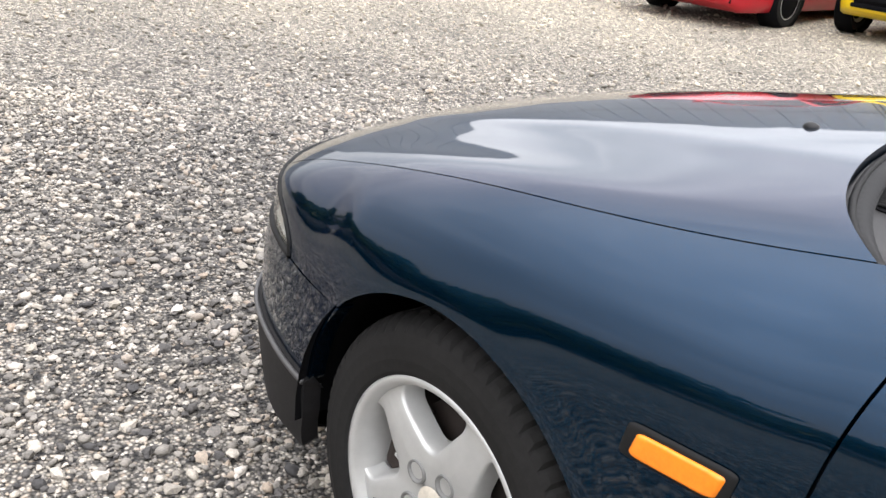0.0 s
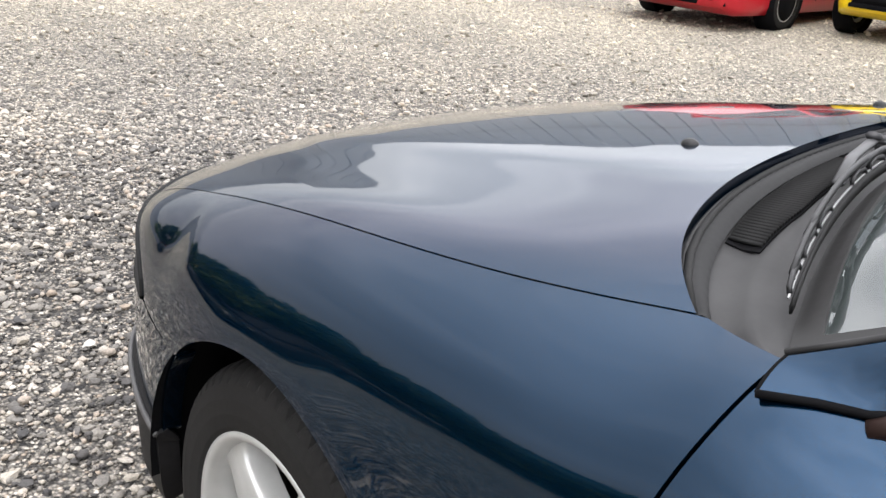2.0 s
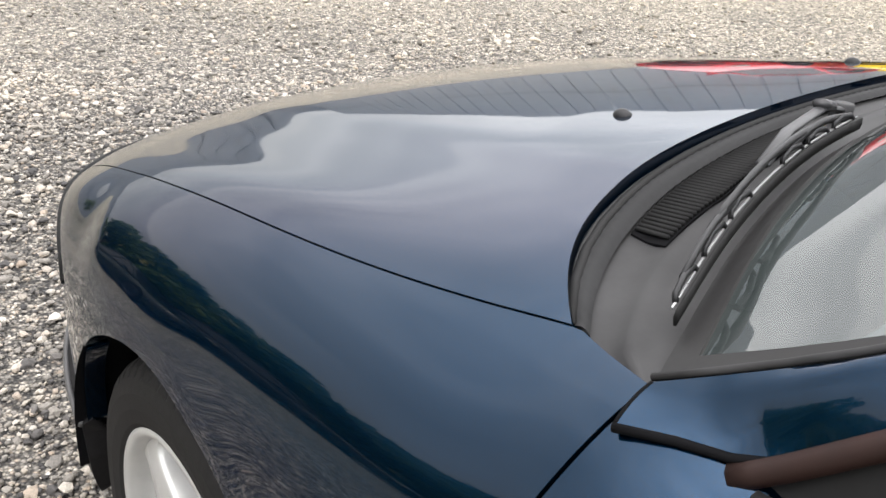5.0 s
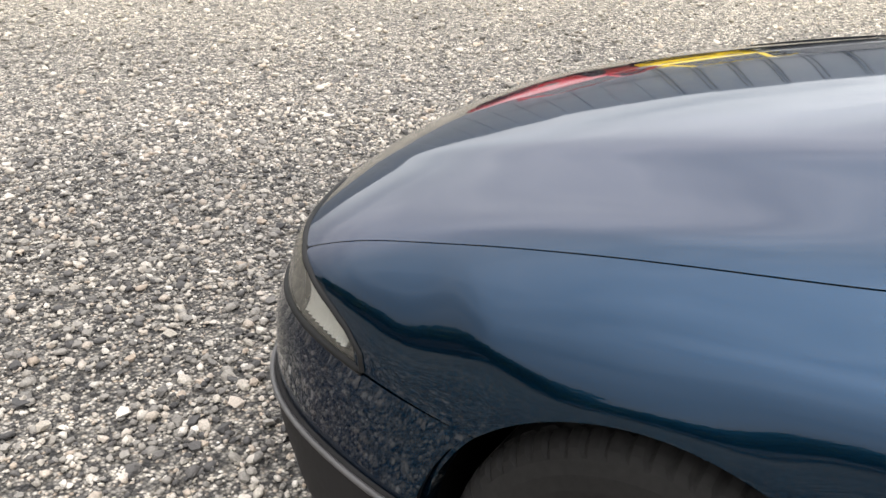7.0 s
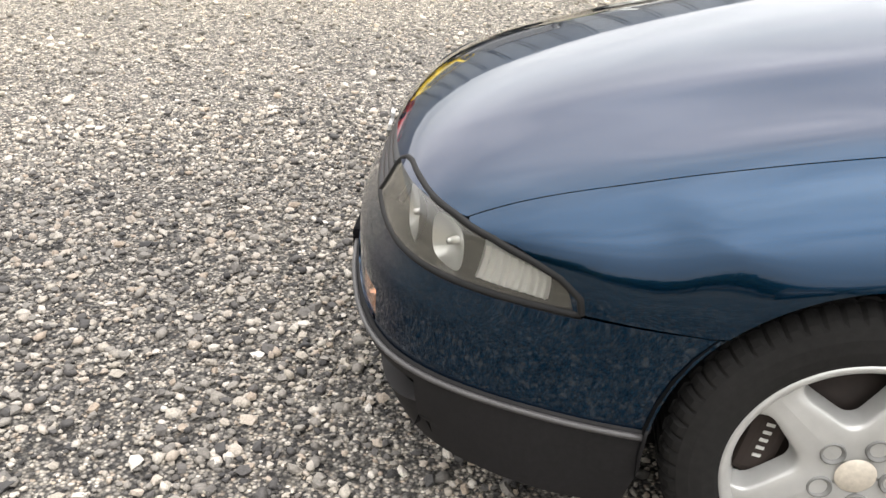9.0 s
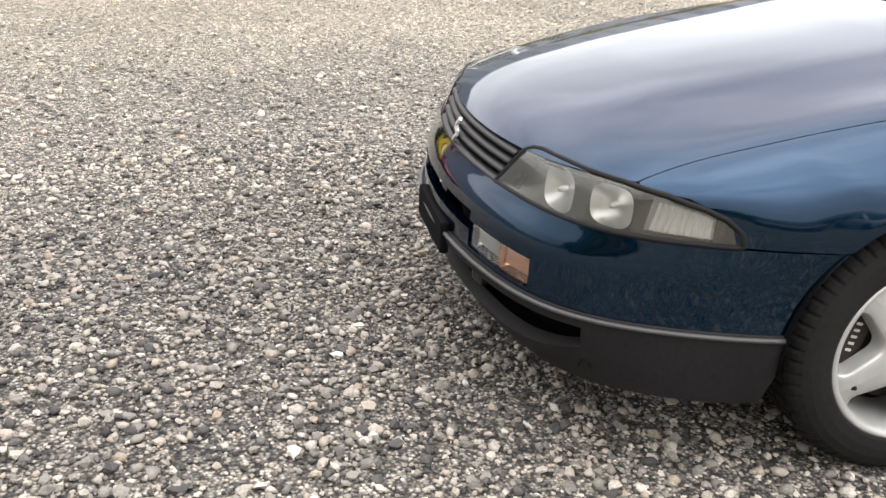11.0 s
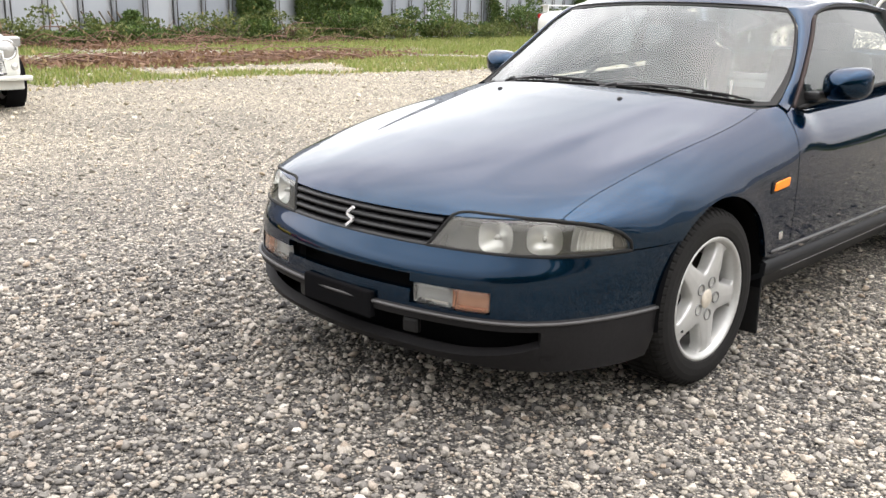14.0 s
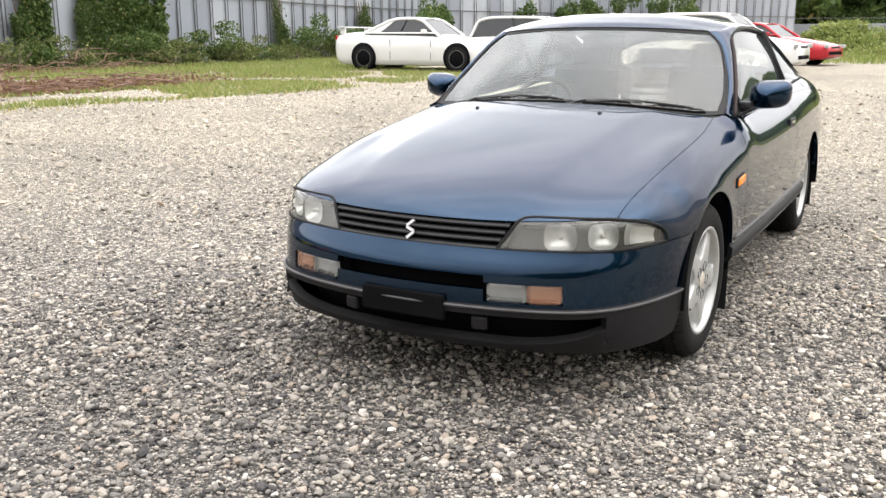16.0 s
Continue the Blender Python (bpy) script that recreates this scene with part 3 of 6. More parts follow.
# grille
gd, gz = np.meshgrid(np.linspace(-20.5, 20.5, 40), np.linspace(0.552, 0.652, 8), indexing="ij")
sheet("grille_back", round_nose(gd, gz) + np.array([0, 0.045, 0]), GAP, car, "", 0.01, MID)
grille = new("grille")
grille.parent = car
tagged(grille, "black grille with four level bars")
for k, z in enumerate((0.563, 0.588, 0.612, 0.635)):
    wide = 18.3 + (z - 0.558) / 0.095 * 3.4
    d, c = np.meshgrid(np.linspace(-wide, wide, 41), np.arange(9), indexing="ij")
    a = c / 8 * 2 * math.pi
    q = round_nose(d, z + 0 * d)
    q[..., 1] += 0.012 + 0.014 * np.cos(a)
    q[..., 2] += 0.0065 * np.sin(a) + 0.004 * np.cos(a)
    put("grille_bar", list(q.reshape(-1, 3)), grid_faces(41, 9), BLACK_PLASTIC, grille)
def stroke(name, path, width, depth, material, parent, label=""):
    """A flat bent bar along a path in the x-z plane."""
    bm = bmesh.new()
    pts = [Vector((x, 0, z)) for x, z in path]
    left, right = [], []
    for i, p in enumerate(pts):
        d = (pts[min(i + 1, len(pts) - 1)] - pts[max(i - 1, 0)]).normalized()
        side = Vector((-d.z, 0, d.x)) * width / 2
        left.append(p + side)
        right.append(p - side)
    rows = [[bm.verts.new(v + Vector((0, dy, 0))) for v in (*left, *right[::-1])] for dy in (0, depth)]
    n, k = len(rows[0]), len(pts)
    for row in rows:
        for i in range(k - 1):
            bm.faces.new((row[i], row[i + 1], row[n - 2 - i], row[n - 1 - i]))
    for i in range(n):
        bm.faces.new((rows[0][i], rows[0][(i + 1) % n], rows[1][(i + 1) % n], rows[1][i]))
    return part(name, bm, material, parent, label)


badge = stroke("badge", [(0.011, 0.031), (-0.012, 0.012), (-0.013, 0.005), (0.013, -0.006), (0.012, -0.013), (-0.011, -0.032)], 0.0095, 0.008, SILVER, car, "silver bent-stroke badge")
badge.data.transform(Matrix.Translation((0, -0.878, 0.602)) @ Matrix.Rotation(radians(-12), 4, "X"))

# doors, sills and rear quarters
def flank(name, y0, y1, z_low, top_x, nu, nv, arch=None, label="", bow0=0.0, bow1=0.0, edge=None):
    u = np.linspace(0, 1, nu)
    vv = np.linspace(0, 1, nv)
    yl, yh = lerp(y0[0], y1[0], u), lerp(y0[1], y1[1], u)
    zl = np.full(nu, z_low)
    if arch:
        cy, r = arch
        d = np.abs(yl - cy)
        zl = np.maximum(zl, np.where(d < r, AXLE_Z + np.sqrt(np.maximum(r * r - d * d, 0)), 0))
    p0, p1 = from_side(yl, zl), from_above(np.full(nu, top_x), yh)
    f0 = np.arctan2(p0[:, 2] - 0.6, p0[:, 0] - 0.45)
    f1 = np.arctan2(p1[:, 2] - 0.6, p1[:, 0] - 0.45)
    yy = lerp(yl[:, None], yh[:, None], vv[None]) - np.sin(math.pi * vv)[None] * lerp(bow0, bow1, u)[:, None]
    phi = lerp(f0[:, None], f1[:, None], vv[None])
    if edge is not None:
        angle = np.arctan2(edge[:, 2] - 0.6, edge[:, 0] - 0.45)
        gap = np.interp(phi[0], angle, edge[:, 1]) + 0.0042 - yy[0]
        yy = yy + gap[None] * ((1 - u) ** 6)[:, None]
    q = from_axis(yy, phi)
    ob = sheet(name, q, BLUE, car, label, 0.02, (0.2, (y0[0] + y1[0]) / 2, 0.5))
    return ob


door = flank("door", (0.5572, 0.600), (1.90, 1.96), 0.388, 0.755, 60, 36, None, "long blue coupe door", 0.03, 0.0, wing_points[-1])
door2 = mirrored(door)
quarter = flank("rear_quarter", (1.908, 1.968), (3.60, 3.60), 0.388, 0.755, 90, 36, (2.73, 0.345), "blue rear quarter panel")
mirrored(quarter)
for s in (1, -1):
    sl = []
    for z, out in ((0.20, -0.09), (0.30, -0.035), (0.322, 0.004), (0.332, 0.010), (0.378, 0.009), (0.386, -0.01)):
        sl.append(from_side(np.linspace(0.36, 2.40, 40), np.full(40, z)) + np.array([out, 0, 0]))
    q = np.stack(sl, 1) * np.array([s, 1, 1])
    sheet("side_skirt", q, SKIRT, car, "dark satin side skirt", 0.02, (0, 1.4, 0.3))
    mould = from_side(np.linspace(0.40, 2.36, 40), np.full(40, 0.411))
    tube("side_moulding", [tuple(p * np.array([s, 1, 1])) for p in mould], 0.008, LIP_GREY, car, "pale grey strip along the sill", 6)
    edge = from_side(np.linspace(0.50, 2.30, 40), np.full(40, 0.326))
    tube("skirt_edge", [tuple((p + np.array([0.007, 0, 0])) * np.array([s, 1, 1])) for p in edge], 0.003, LIP_GREY, car, "", 6)
    pl = from_side(np.array([1.78]), np.array([0.79]))[0]
    hb = boxed("handle_cup", (-0.004, -0.085, -0.028), (0.006, 0.085, 0.028), BLACK_PLASTIC, door if s > 0 else door2, "", 0.006)
    hb.data.transform(Matrix.Translation((s * pl[0], pl[1], pl[2])))
    hb = boxed("door_handle", (0.004, -0.07, -0.005), (0.022, 0.06, 0.02), BLUE, door if s > 0 else door2, "", 0.006)
    hb.data.transform(Matrix.Translation((s * (pl[0] - 0.012), pl[1], pl[2])) @ Matrix.Diagonal((s, 1, 1, 1)))
    boxed("mud_flap", (s * 0.66, 0.372, 0.10), (s * 0.835, 0.384, 0.40), RUBBER, car, "", 0.004)
    boxed("mud_flap", (s * 0.64, 3.10, 0.12), (s * 0.805, 3.112, 0.40), RUBBER, car, "", 0.004)
    # orange side lamp and small emblem on the wing
    for nm, y0, y1, h, o, mt in (("bezel", 0.338, 0.481, 0.0235, 0.004, RUBBER), ("marker_lens", 0.353, 0.471, 0.0160, 0.009, AMBER)):
        ang, rad = np.meshgrid(np.linspace(0, 2 * math.pi, 41), np.array([0.0, 0.4, 0.75, 0.9, 0.97, 1.0]), indexing="ij")
        fy, fz = (np.sign(f(ang)) * np.abs(f(ang)) ** 0.22 * rad for f in (np.cos, np.sin))
        y = (y0 + y1) / 2 + fy * (y1 - y0) / 2 + fz * 0.004
        q = from_side(y, 0.6625 + (y - 0.412) * 0.075 + fz * h)
        q[..., 0] += o * np.sqrt(np.clip((1 - rad) / 0.1, 0, 1)) + 0.0015
        sheet(nm, q * np.array([s, 1, 1]), mt, car, "orange side lamp" if mt is AMBER else "", 0.012, (0, 0.4, 0.6))
    q = from_side(np.array([0.462]), np.array([0.466]))[0]
    boxed("wing_badge", (s * q[0] - 0.003, 0.447, 0.452), (s * q[0] + 0.004, 0.475, 0.480), CHROME, car, "small silver emblem", 0.003)

# tail: boot lid and rear panel
uu, vv = np.meshgrid(np.linspace(-1, 1, 41), np.linspace(0, 1, 24), indexing="ij")
sheet("boot_lid", from_above(uu * 0.66, lerp(2.80 + 0 * uu, 3.60 - 0.1 * uu**2, vv)), BLUE, car, "", 0.02, MID)
for s in (-1, 1):
    uu, vv = np.meshgrid(np.linspace(0, 1, 8), np.linspace(0, 1, 30), indexing="ij")
    ys = lerp(2.80, 3.60, vv)
    sheet("rear_shoulder", from_above(s * lerp(0.664, 0.753, uu), ys), BLUE, car, "", 0.02, MID)
dg, zg = np.meshgrid(np.linspace(-1, 1, 61), np.linspace(0.25, 0.95, 24), indexing="ij")
a = dg * radians(62)
tail = meet(0 * a, 0 * a + 2.9, zg.copy(), np.sin(a), np.cos(a), 0 * a, 1.6)
sheet("rear_bumper", tail, BLUE, car, "", 0.02, (0, 2.5, 0.5))

# floor and wheel wells
boxed("underbody", (-0.62, -0.60, 0.19), (0.62, 3.45, 0.30), GAP, car, "", 0.03)
for wy in (AXLE_Y, 2.73):
    for s in (-1, 1):
        verts = []
        for i in range(25):
            an = math.pi * (i / 24) * 1.06 - 0.1
            for xx in (0.50, 0.835):
                verts.append((s * xx, wy + 0.358 * math.cos(an), AXLE_Z + 0.358 * math.sin(an)))
        n0 = len(verts)
        verts += [(s * 0.5, wy, AXLE_Z)]
        faces = grid_faces(25, 2) + [(n0, 2 * i, 2 * i + 2) for i in range(24)]
        put("wheel_well", verts, faces, GAP, car)

# ---- cabin ----
def glass_base(x):
    return 0.430 + 0.32 * x * x


BASE_Z = curve([(0.0, 0.946), (0.3, 0.939), (0.5, 0.924), (0.66, 0.912), (0.74, 0.920)])
uu, vv = np.meshgrid(np.linspace(-1, 1, 49), np.linspace(0, 1, 25), indexing="ij")
def screen(u, v, inset=0.0):
    xb, xt = 0.729 * u, 0.574 * u
    yb_, yt = glass_base(xb), 0.925 + 0.36 * xt * xt
    zb, zt = BASE_Z(np.abs(xb)), 1.292 - 0.06 * xt * xt
    x, y, z = lerp(xb, xt, v), lerp(yb_, yt, v), lerp(zb, zt, v)
    x = x * (1 - 0.075 * np.clip((v - 0.80) / 0.20, 0, 1) ** 2 * u**4)
    bulge = np.sin(math.pi * v) * 0.040
    return np.stack([x + 0.7 * bulge * u**3, y - bulge * 0.55 * (1 - u**2), z + bulge * 0.8 * (1 - 1.9 * u**2) - inset], -1)


ws = screen(uu, vv)
shield = sheet("windscreen", ws, GLASS, car, "clear windscreen reflecting the bright sky", 0.005, (0, 1.3, 0.9))
shield.visible_shadow = False
ring = lambda v0, v1, u0, u1: screen(*np.meshgrid(np.linspace(u0, u1, 49), np.linspace(v0, v1, 4), indexing="ij")) + np.array([0, -0.0015, 0.002])
for nm, a in (("lower_border", (0.0, 0.05, -1, 1)), ("upper_border", (0.965, 1.0, -1, 1))):
    sheet(nm, ring(*a), FRIT, shield, "", 0.003, (0, 1.3, 0.9))
for s in (-1, 1):
    bw, bv = np.meshgrid(np.linspace(0, 1, 4), np.linspace(0.05, 0.965, 40), indexing="ij")
    sheet("side_border", screen(s * lerp(0.988 - 0.040 * (1 - bv) ** 3, 1.0, bw), bv) + np.array([0, -0.0015, 0.002]), FRIT, shield, "", 0.003, (0, 1.3, 0.9))
edge_loop = [screen(np.array(-1.0), np.array(v)) for v in np.linspace(0, 1, 12)] + [screen(np.array(u), np.array(1.0)) for u in np.linspace(-1, 1, 30)]
edge_loop += [screen(np.array(1.0), np.array(v)) for v in np.linspace(1, 0, 12)]
tube("screen_seal", [tuple(q + np.array([0, -0.004, 0.004])) for q in edge_loop], 0.003, COWL_GREY, car)

# roof, pillars, side windows
RAIL = [(0.769, 0.600, 0.903), (0.753, 0.667, 0.905), (0.731, 0.769, 0.990), (0.701, 0.878, 1.077), (0.664, 0.993, 1.168), (0.622, 1.116, 1.258),
        (0.612, 1.35, 1.290), (0.612, 1.68, 1.288), (0.622, 1.95, 1.262), (0.647, 2.20, 1.200), (0.688, 2.48, 1.098), (0.72, 2.70, 1.025)]
rail_s = np.linspace(0, 1, len(RAIL))
rail_f = [curve(list(zip(rail_s, [r[k] for r in RAIL]))) for k in range(3)]


def rail(s):
    return np.stack([f(s) for f in rail_f], -1)


uu, vv = np.meshgrid(np.linspace(-1, 1, 41), np.linspace(0, 1, 33), indexing="ij")
rs = lerp(0.335, 0.68, vv)
rp = rail(rs)
front_edge = 0.925 + 0.36 * (0.588 * uu) ** 2
ry = lerp(front_edge, rp[..., 1] * 0 + 2.02 - 0.10 * (1 - uu**2) * 0, vv)
rz_side = np.interp(ry, [1.0, 1.05, 1.25, 1.68, 1.95, 2.2], [1.270, 1.274, 1.296, 1.300, 1.274, 1.215])
rx_side = np.interp(ry, [1.0, 1.05, 1.22, 1.68, 1.95, 2.2], [0.548, 0.552, 0.592, 0.596, 0.605, 0.62])
crown = 0.063 * np.clip(1 - 0.2 * (ry - 1.4), 0.5, 1.2)
roof = np.stack([uu * rx_side, ry, rz_side + crown * (1 - np.abs(uu) ** 2.6) + 0.004], -1)
front_z = 1.292 - 0.06 * (0.588 * uu) ** 2
roof[..., 2] = lerp(front_z, roof[..., 2], np.clip(vv * 6, 0, 1) ** 0.55) + 0.004
cant = np.stack([lerp(roof[-1, k], np.stack([f for f in (np.interp(roof[-1, k, 1], [r[1] for r in RAIL], [r[0] for r in RAIL]), roof[-1, k, 1], np.interp(roof[-1, k, 1], [r[1] for r in RAIL], [r[2] for r in RAIL]))]), w)
                 + np.array([0.010, 0, 0.008]) * math.sin(math.pi * w) for k in range(33) for w in np.linspace(0, 1, 6)]).reshape(33, 6, 3)
for s in (1, -1):
    sheet("roof_edge", cant * np.array([s, 1, 1]), BLUE, car, "", 0.02, (0, 1.4, 0.8))
sheet("roof", roof, BLUE, car, "", 0.02, (0, 1.4, 0.8))
for s in (1, -1):
    # the pillar between windscreen and door glass
    v = np.linspace(0, 1, 20)
    inner_e = screen(np.full(20, 1.0), v) + np.array([0.004, 0.0, 0.004])
    outer_e = rail(np.interp(v, [0, 0.08, 1], [0.0, 0.09, 0.44]))
    w = np.linspace(0, 1, 8)
    q = lerp(inner_e[:, None], outer_e[:, None], w[None, :, None])
    swell = np.sin(w * math.pi)[None, :] * np.clip(v * 4, 0.15, 1)[:, None]
    q[..., 2] += swell * 0.012
    q[..., 1] -= swell * 0.008
    q[..., 2] = np.maximum(q[..., 2], from_above(q[..., 0], q[..., 1])[..., 2] + 0.003)
    joint = q[0] + np.array([0, -0.001, -0.001])
    tube("pillar_joint", [tuple((p + np.array([0.002, 0, -0.001])) * np.array([s, 1, 1])) for p in q[:4, -1]], 0.0034, GAP, car, "", 6)
    tube("pillar_joint", [tuple(p * np.array([s, 1, 1])) for p in joint], 0.0019, GAP, car, "", 6)
    sheet("windscreen_pillar", q * np.array([s, 1, 1]), BLUE, car, "", 0.02, (0, 1.4, 0.7))
    tube("drip_strip", [tuple(p * np.array([s, 1, 1]) + np.array([s * 0.004, 0.004, -0.004])) for p in rail(np.linspace(0.100, 0.44, 26))], 0.0090,
         BROWN_RUBBER, car, "brown faded rubber strip over the door", 8)
    tube("drip_strip", [tuple(p * np.array([s, 1, 1]) + np.array([s * 0.003, 0.004, -0.005])) for p in rail(np.linspace(0.44, 0.93, 32))], 0.0070, RUBBER, car, "", 8)
    sv = np.linspace(0.215, 0.70, 30)
    top = rail(sv) + np.array([0.0, 0, -0.012])
    yb_ = lerp(0.83, 1.92, np.linspace(0, 1, 30))
    bot = np.stack([np.full(30, 0.752), yb_, 0.905 + 0.055 * (yb_ - 0.68)], -1)
    w = np.linspace(0, 1, 6)
    st = np.linspace(0.10, 0.212, 8)
    sail_b = np.stack([np.full(8, 0.754), np.linspace(0.70, 0.828, 8), 0.903 + 0.057 * (np.linspace(0.70, 0.828, 8) - 0.66)], -1)
    sheet("mirror_sail", lerp(sail_b[:, None], (rail(st) + np.array([0, 0, -0.010]))[:, None], w[None, :, None]) * np.array([s, 1, 1]), RUBBER, door if s > 0 else door2, "", 0.006, (0, 1.0, 0.8))
    w = np.linspace(0, 1, 10)
    q = lerp(bot[:, None], top[:, None], w[None, :, None])
    q[..., 0] += np.sin(w * math.pi)[None] * 0.012
    g = sheet("door_window", q * np.array([s, 1, 1]), GLASS, door if s > 0 else door2, "side window reflecting the sky", 0.004, (0, 1.3, 0.8))
    g.visible_shadow = False
    top = rail(np.linspace(0.71, 0.90, 16)) + np.array([0.0, 0, -0.012])
    bot = np.stack([np.full(16, 0.752), np.linspace(1.96, 2.42, 16), np.linspace(0.976, 1.005, 16)], -1)
    q = lerp(bot[:, None], top[:, None], w[None, :, None])
    g = sheet("quarter_window", q * np.array([s, 1, 1]), GLASS, car, "small rear side window", 0.004, (0, 2.0, 0.8))
    g.visible_shadow = False
    tube("window_post", [(s * 0.756, 1.94, 0.97), tuple(rail(0.705) * np.array([s, 1, 1]))], 0.016, RUBBER, car, "", 8, 1.6)
    tube("belt_strip", [(s * 0.764, y, 0.903 + 0.057 * (y - 0.66)) for y in np.linspace(0.70, 2.46, 30)], 0.008, RUBBER, car, "", 6)
    # rear pillar
    o = rail(np.linspace(0.76, 1.0, 14))
    i = np.stack([lerp(0.56, 0.60, np.linspace(0, 1, 14)), lerp(2.03, 2.80, np.linspace(0, 1, 14)), lerp(1.282, 1.02, np.linspace(0, 1, 14))], -1)
    q = lerp(i[:, None], o[:, None], w[None, :, None])
    q[..., 2] += np.sin(w * math.pi)[None] * 0.012
    sheet("rear_pillar", q * np.array([s, 1, 1]), BLUE, car, "", 0.02, (0, 1.8, 0.7))
    u = np.linspace(0, 1, 40)
    q = np.stack([from_above(np.full(40, x), lerp(0.66, 2.85, u)) for x in (0.66, 0.70, 0.754)], 1)
    q[:, 0, 2] -= 0.012
    sheet("belt_panel", q * np.array([s, 1, 1]), BLUE, car, "", 0.02, (0, 1.5, 0.5))
uu, vv = np.meshgrid(np.linspace(-1, 1, 21), np.linspace(0, 1, 13), indexing="ij")
rw_foot = from_above(uu * 0.60, 0 * uu + 2.815)[..., 2] + 0.002
rw = np.stack([uu * lerp(0.56, 0.60, vv), lerp(2.02, 2.815, vv), lerp(1.282 + 0.05 * (1 - uu**2), rw_foot, vv) + 0.03 * np.sin(math.pi * vv)], -1)
g = sheet("rear_window", rw, REAR_GLASS, car, "", 0.004, (0, 1.8, 0.7))
g.visible_shadow = False

# cabin inside
boxed("dashboard", (-0.66, 0.62, 0.62), (0.66, 1.02, 0.90), CABIN, car, "", 0.05)
boxed("cabin_floor", (-0.66, 0.6, 0.30), (0.66, 2.7, 0.36), CABIN, car, "", 0.01)
boxed("rear_shelf", (-0.60, 2.35, 0.85), (0.60, 2.80, 0.90), CABIN, car, "", 0.02)
boxed("rear_bench", (-0.62, 2.05, 0.36), (0.62, 2.40, 0.88), CABIN, car, "", 0.06)
for s in (-1, 1):
    lean = Matrix.Translation((s * 0.36, 1.72, 0.55)) @ Matrix.Rotation(radians(-18), 4, "X")
    seat = boxed("seat", (-0.24, -0.05, -0.05), (0.24, 0.09, 0.56), CABIN, car, "grey high-backed bucket seat", 0.05, lean)
    boxed("seat_cushion", (s * 0.36 - 0.25, 1.22, 0.38), (s * 0.36 + 0.25, 1.76, 0.54), CABIN, seat, "", 0.05)
    boxed("headrest", (-0.13, -0.03, 0.52), (0.13, 0.07, 0.70), CABIN, seat, "", 0.045, lean)
    boxed("door_card", (s * 0.68, 0.62, 0.40), (s * 0.715, 2.3, 0.89), CABIN, car, "", 0.01)
    boxed("strap_clip", (s * 0.07 - 0.004, 1.545, 0.86), (s * 0.07 + 0.004, 1.556, 0.93), WHITE_MARK, car, "", 0.002)
wheel_ring = lathe("steering_wheel", [(0.185 + 0.014 * math.cos(a), 0.014 * math.sin(a)) for a in np.linspace(0, 2 * math.pi, 11)], BLACK_PLASTIC, car, "", 36)
put_m = Matrix.Translation((-0.36, 1.10, 0.86)) @ Matrix.Rotation(radians(62), 4, "X") @ Matrix.Rotation(radians(-90), 4, "Y")
wheel_ring.data.transform(put_m)
hubb = boxed("steering_hub", (-0.17, -0.02, -0.02), (0.17, 0.02, 0.02), BLACK_PLASTIC, wheel_ring, "", 0.015)
hubb.data.transform(Matrix.Translation((-0.36, 1.10, 0.86)))
tube("rear_view_mirror", [(-0.11, 1.06, 1.225), (0.0, 1.055, 1.228), (0.11, 1.06, 1.225)], 0.014, BLACK_PLASTIC, car, "", 8, 2.2)

# cowl between bonnet and windscreen
cx, cv = np.meshgrid(np.linspace(-0.728, 0.728, 81), np.linspace(0, 1, 17), indexing="ij")
cy0 = bonnet_end(np.clip(np.abs(cx), 0, 0.700)) - 0.012 + np.clip(np.abs(cx) - 0.700, 0, 1) * 3.0
cy1 = glass_base(np.clip(cx, -0.728, 0.728)) + 0.01
z0 = from_above(cx, cy0)[..., 2] - 0.008
z1 = BASE_Z(np.abs(cx)) - 0.004
cz_ = lerp(z0, z1, cv) - 0.010 * np.sin(math.pi * np.clip(cv * 1.25, 0, 1)) + 0.006 * np.exp(-((cv - 0.62) / 0.08) ** 2)
cowl_p = np.stack([cx, lerp(cy0, cy1, cv), cz_], -1)
cowl = sheet("cowl", cowl_p, COWL_GREY, car, "faded grey plastic scuttle panel with a black air vent", 0.02, (0, 0.4, 0.2))
def cowl_at(x, v, up=0.0):
    y0 = bonnet_end(abs(x)) - 0.012
    y1 = glass_base(x) + 0.01
    a = float(from_above(np.array([x]), np.array([y0]))[0, 2]) - 0.008
    z = lerp(a, float(BASE_Z(abs(x))) - 0.004, v) - 0.010 * math.sin(math.pi * min(1, v * 1.25)) + 0.006 * math.exp(-((v - 0.62) / 0.08) ** 2)
    return Vector((x, lerp(y0, y1, v), z + up))
for s in (-1, 1):
    xs = np.linspace(0.18, 0.535, 48)
    vent_pts = np.stack([[tuple(cowl_at(s * x, lerp(0.31, 0.64 - 0.08 * max(0, (x - 0.42)) / 0.11, w), 0.002)) for w in (0, 0.5, 1)] for x in xs])
    vent = sheet("vent", vent_pts, GAP, cowl, "black slatted air vent", 0.006, (0, 0.4, 0.2))
    for x in xs[1:-1]:
        a, b = cowl_at(s * x, 0.32, 0.004), cowl_at(s * (x - 0.004), 0.63 - 0.08 * max(0, (x - 0.42)) / 0.11, 0.004)
        tube("slat", [a, b], 0.0016, RUBBER, vent, "", 4, 2.0)
rib_x = np.linspace(-0.69, 0.69, 170)
ribbed = np.array([[tuple(cowl_at(x, v, 0.004 + 0.004 * math.sin(math.pi * (v - 0.16) / 0.14) + 0.0012 * (i % 2))) for v in np.linspace(0.16, 0.30, 4)] for i, x in enumerate(rib_x)])
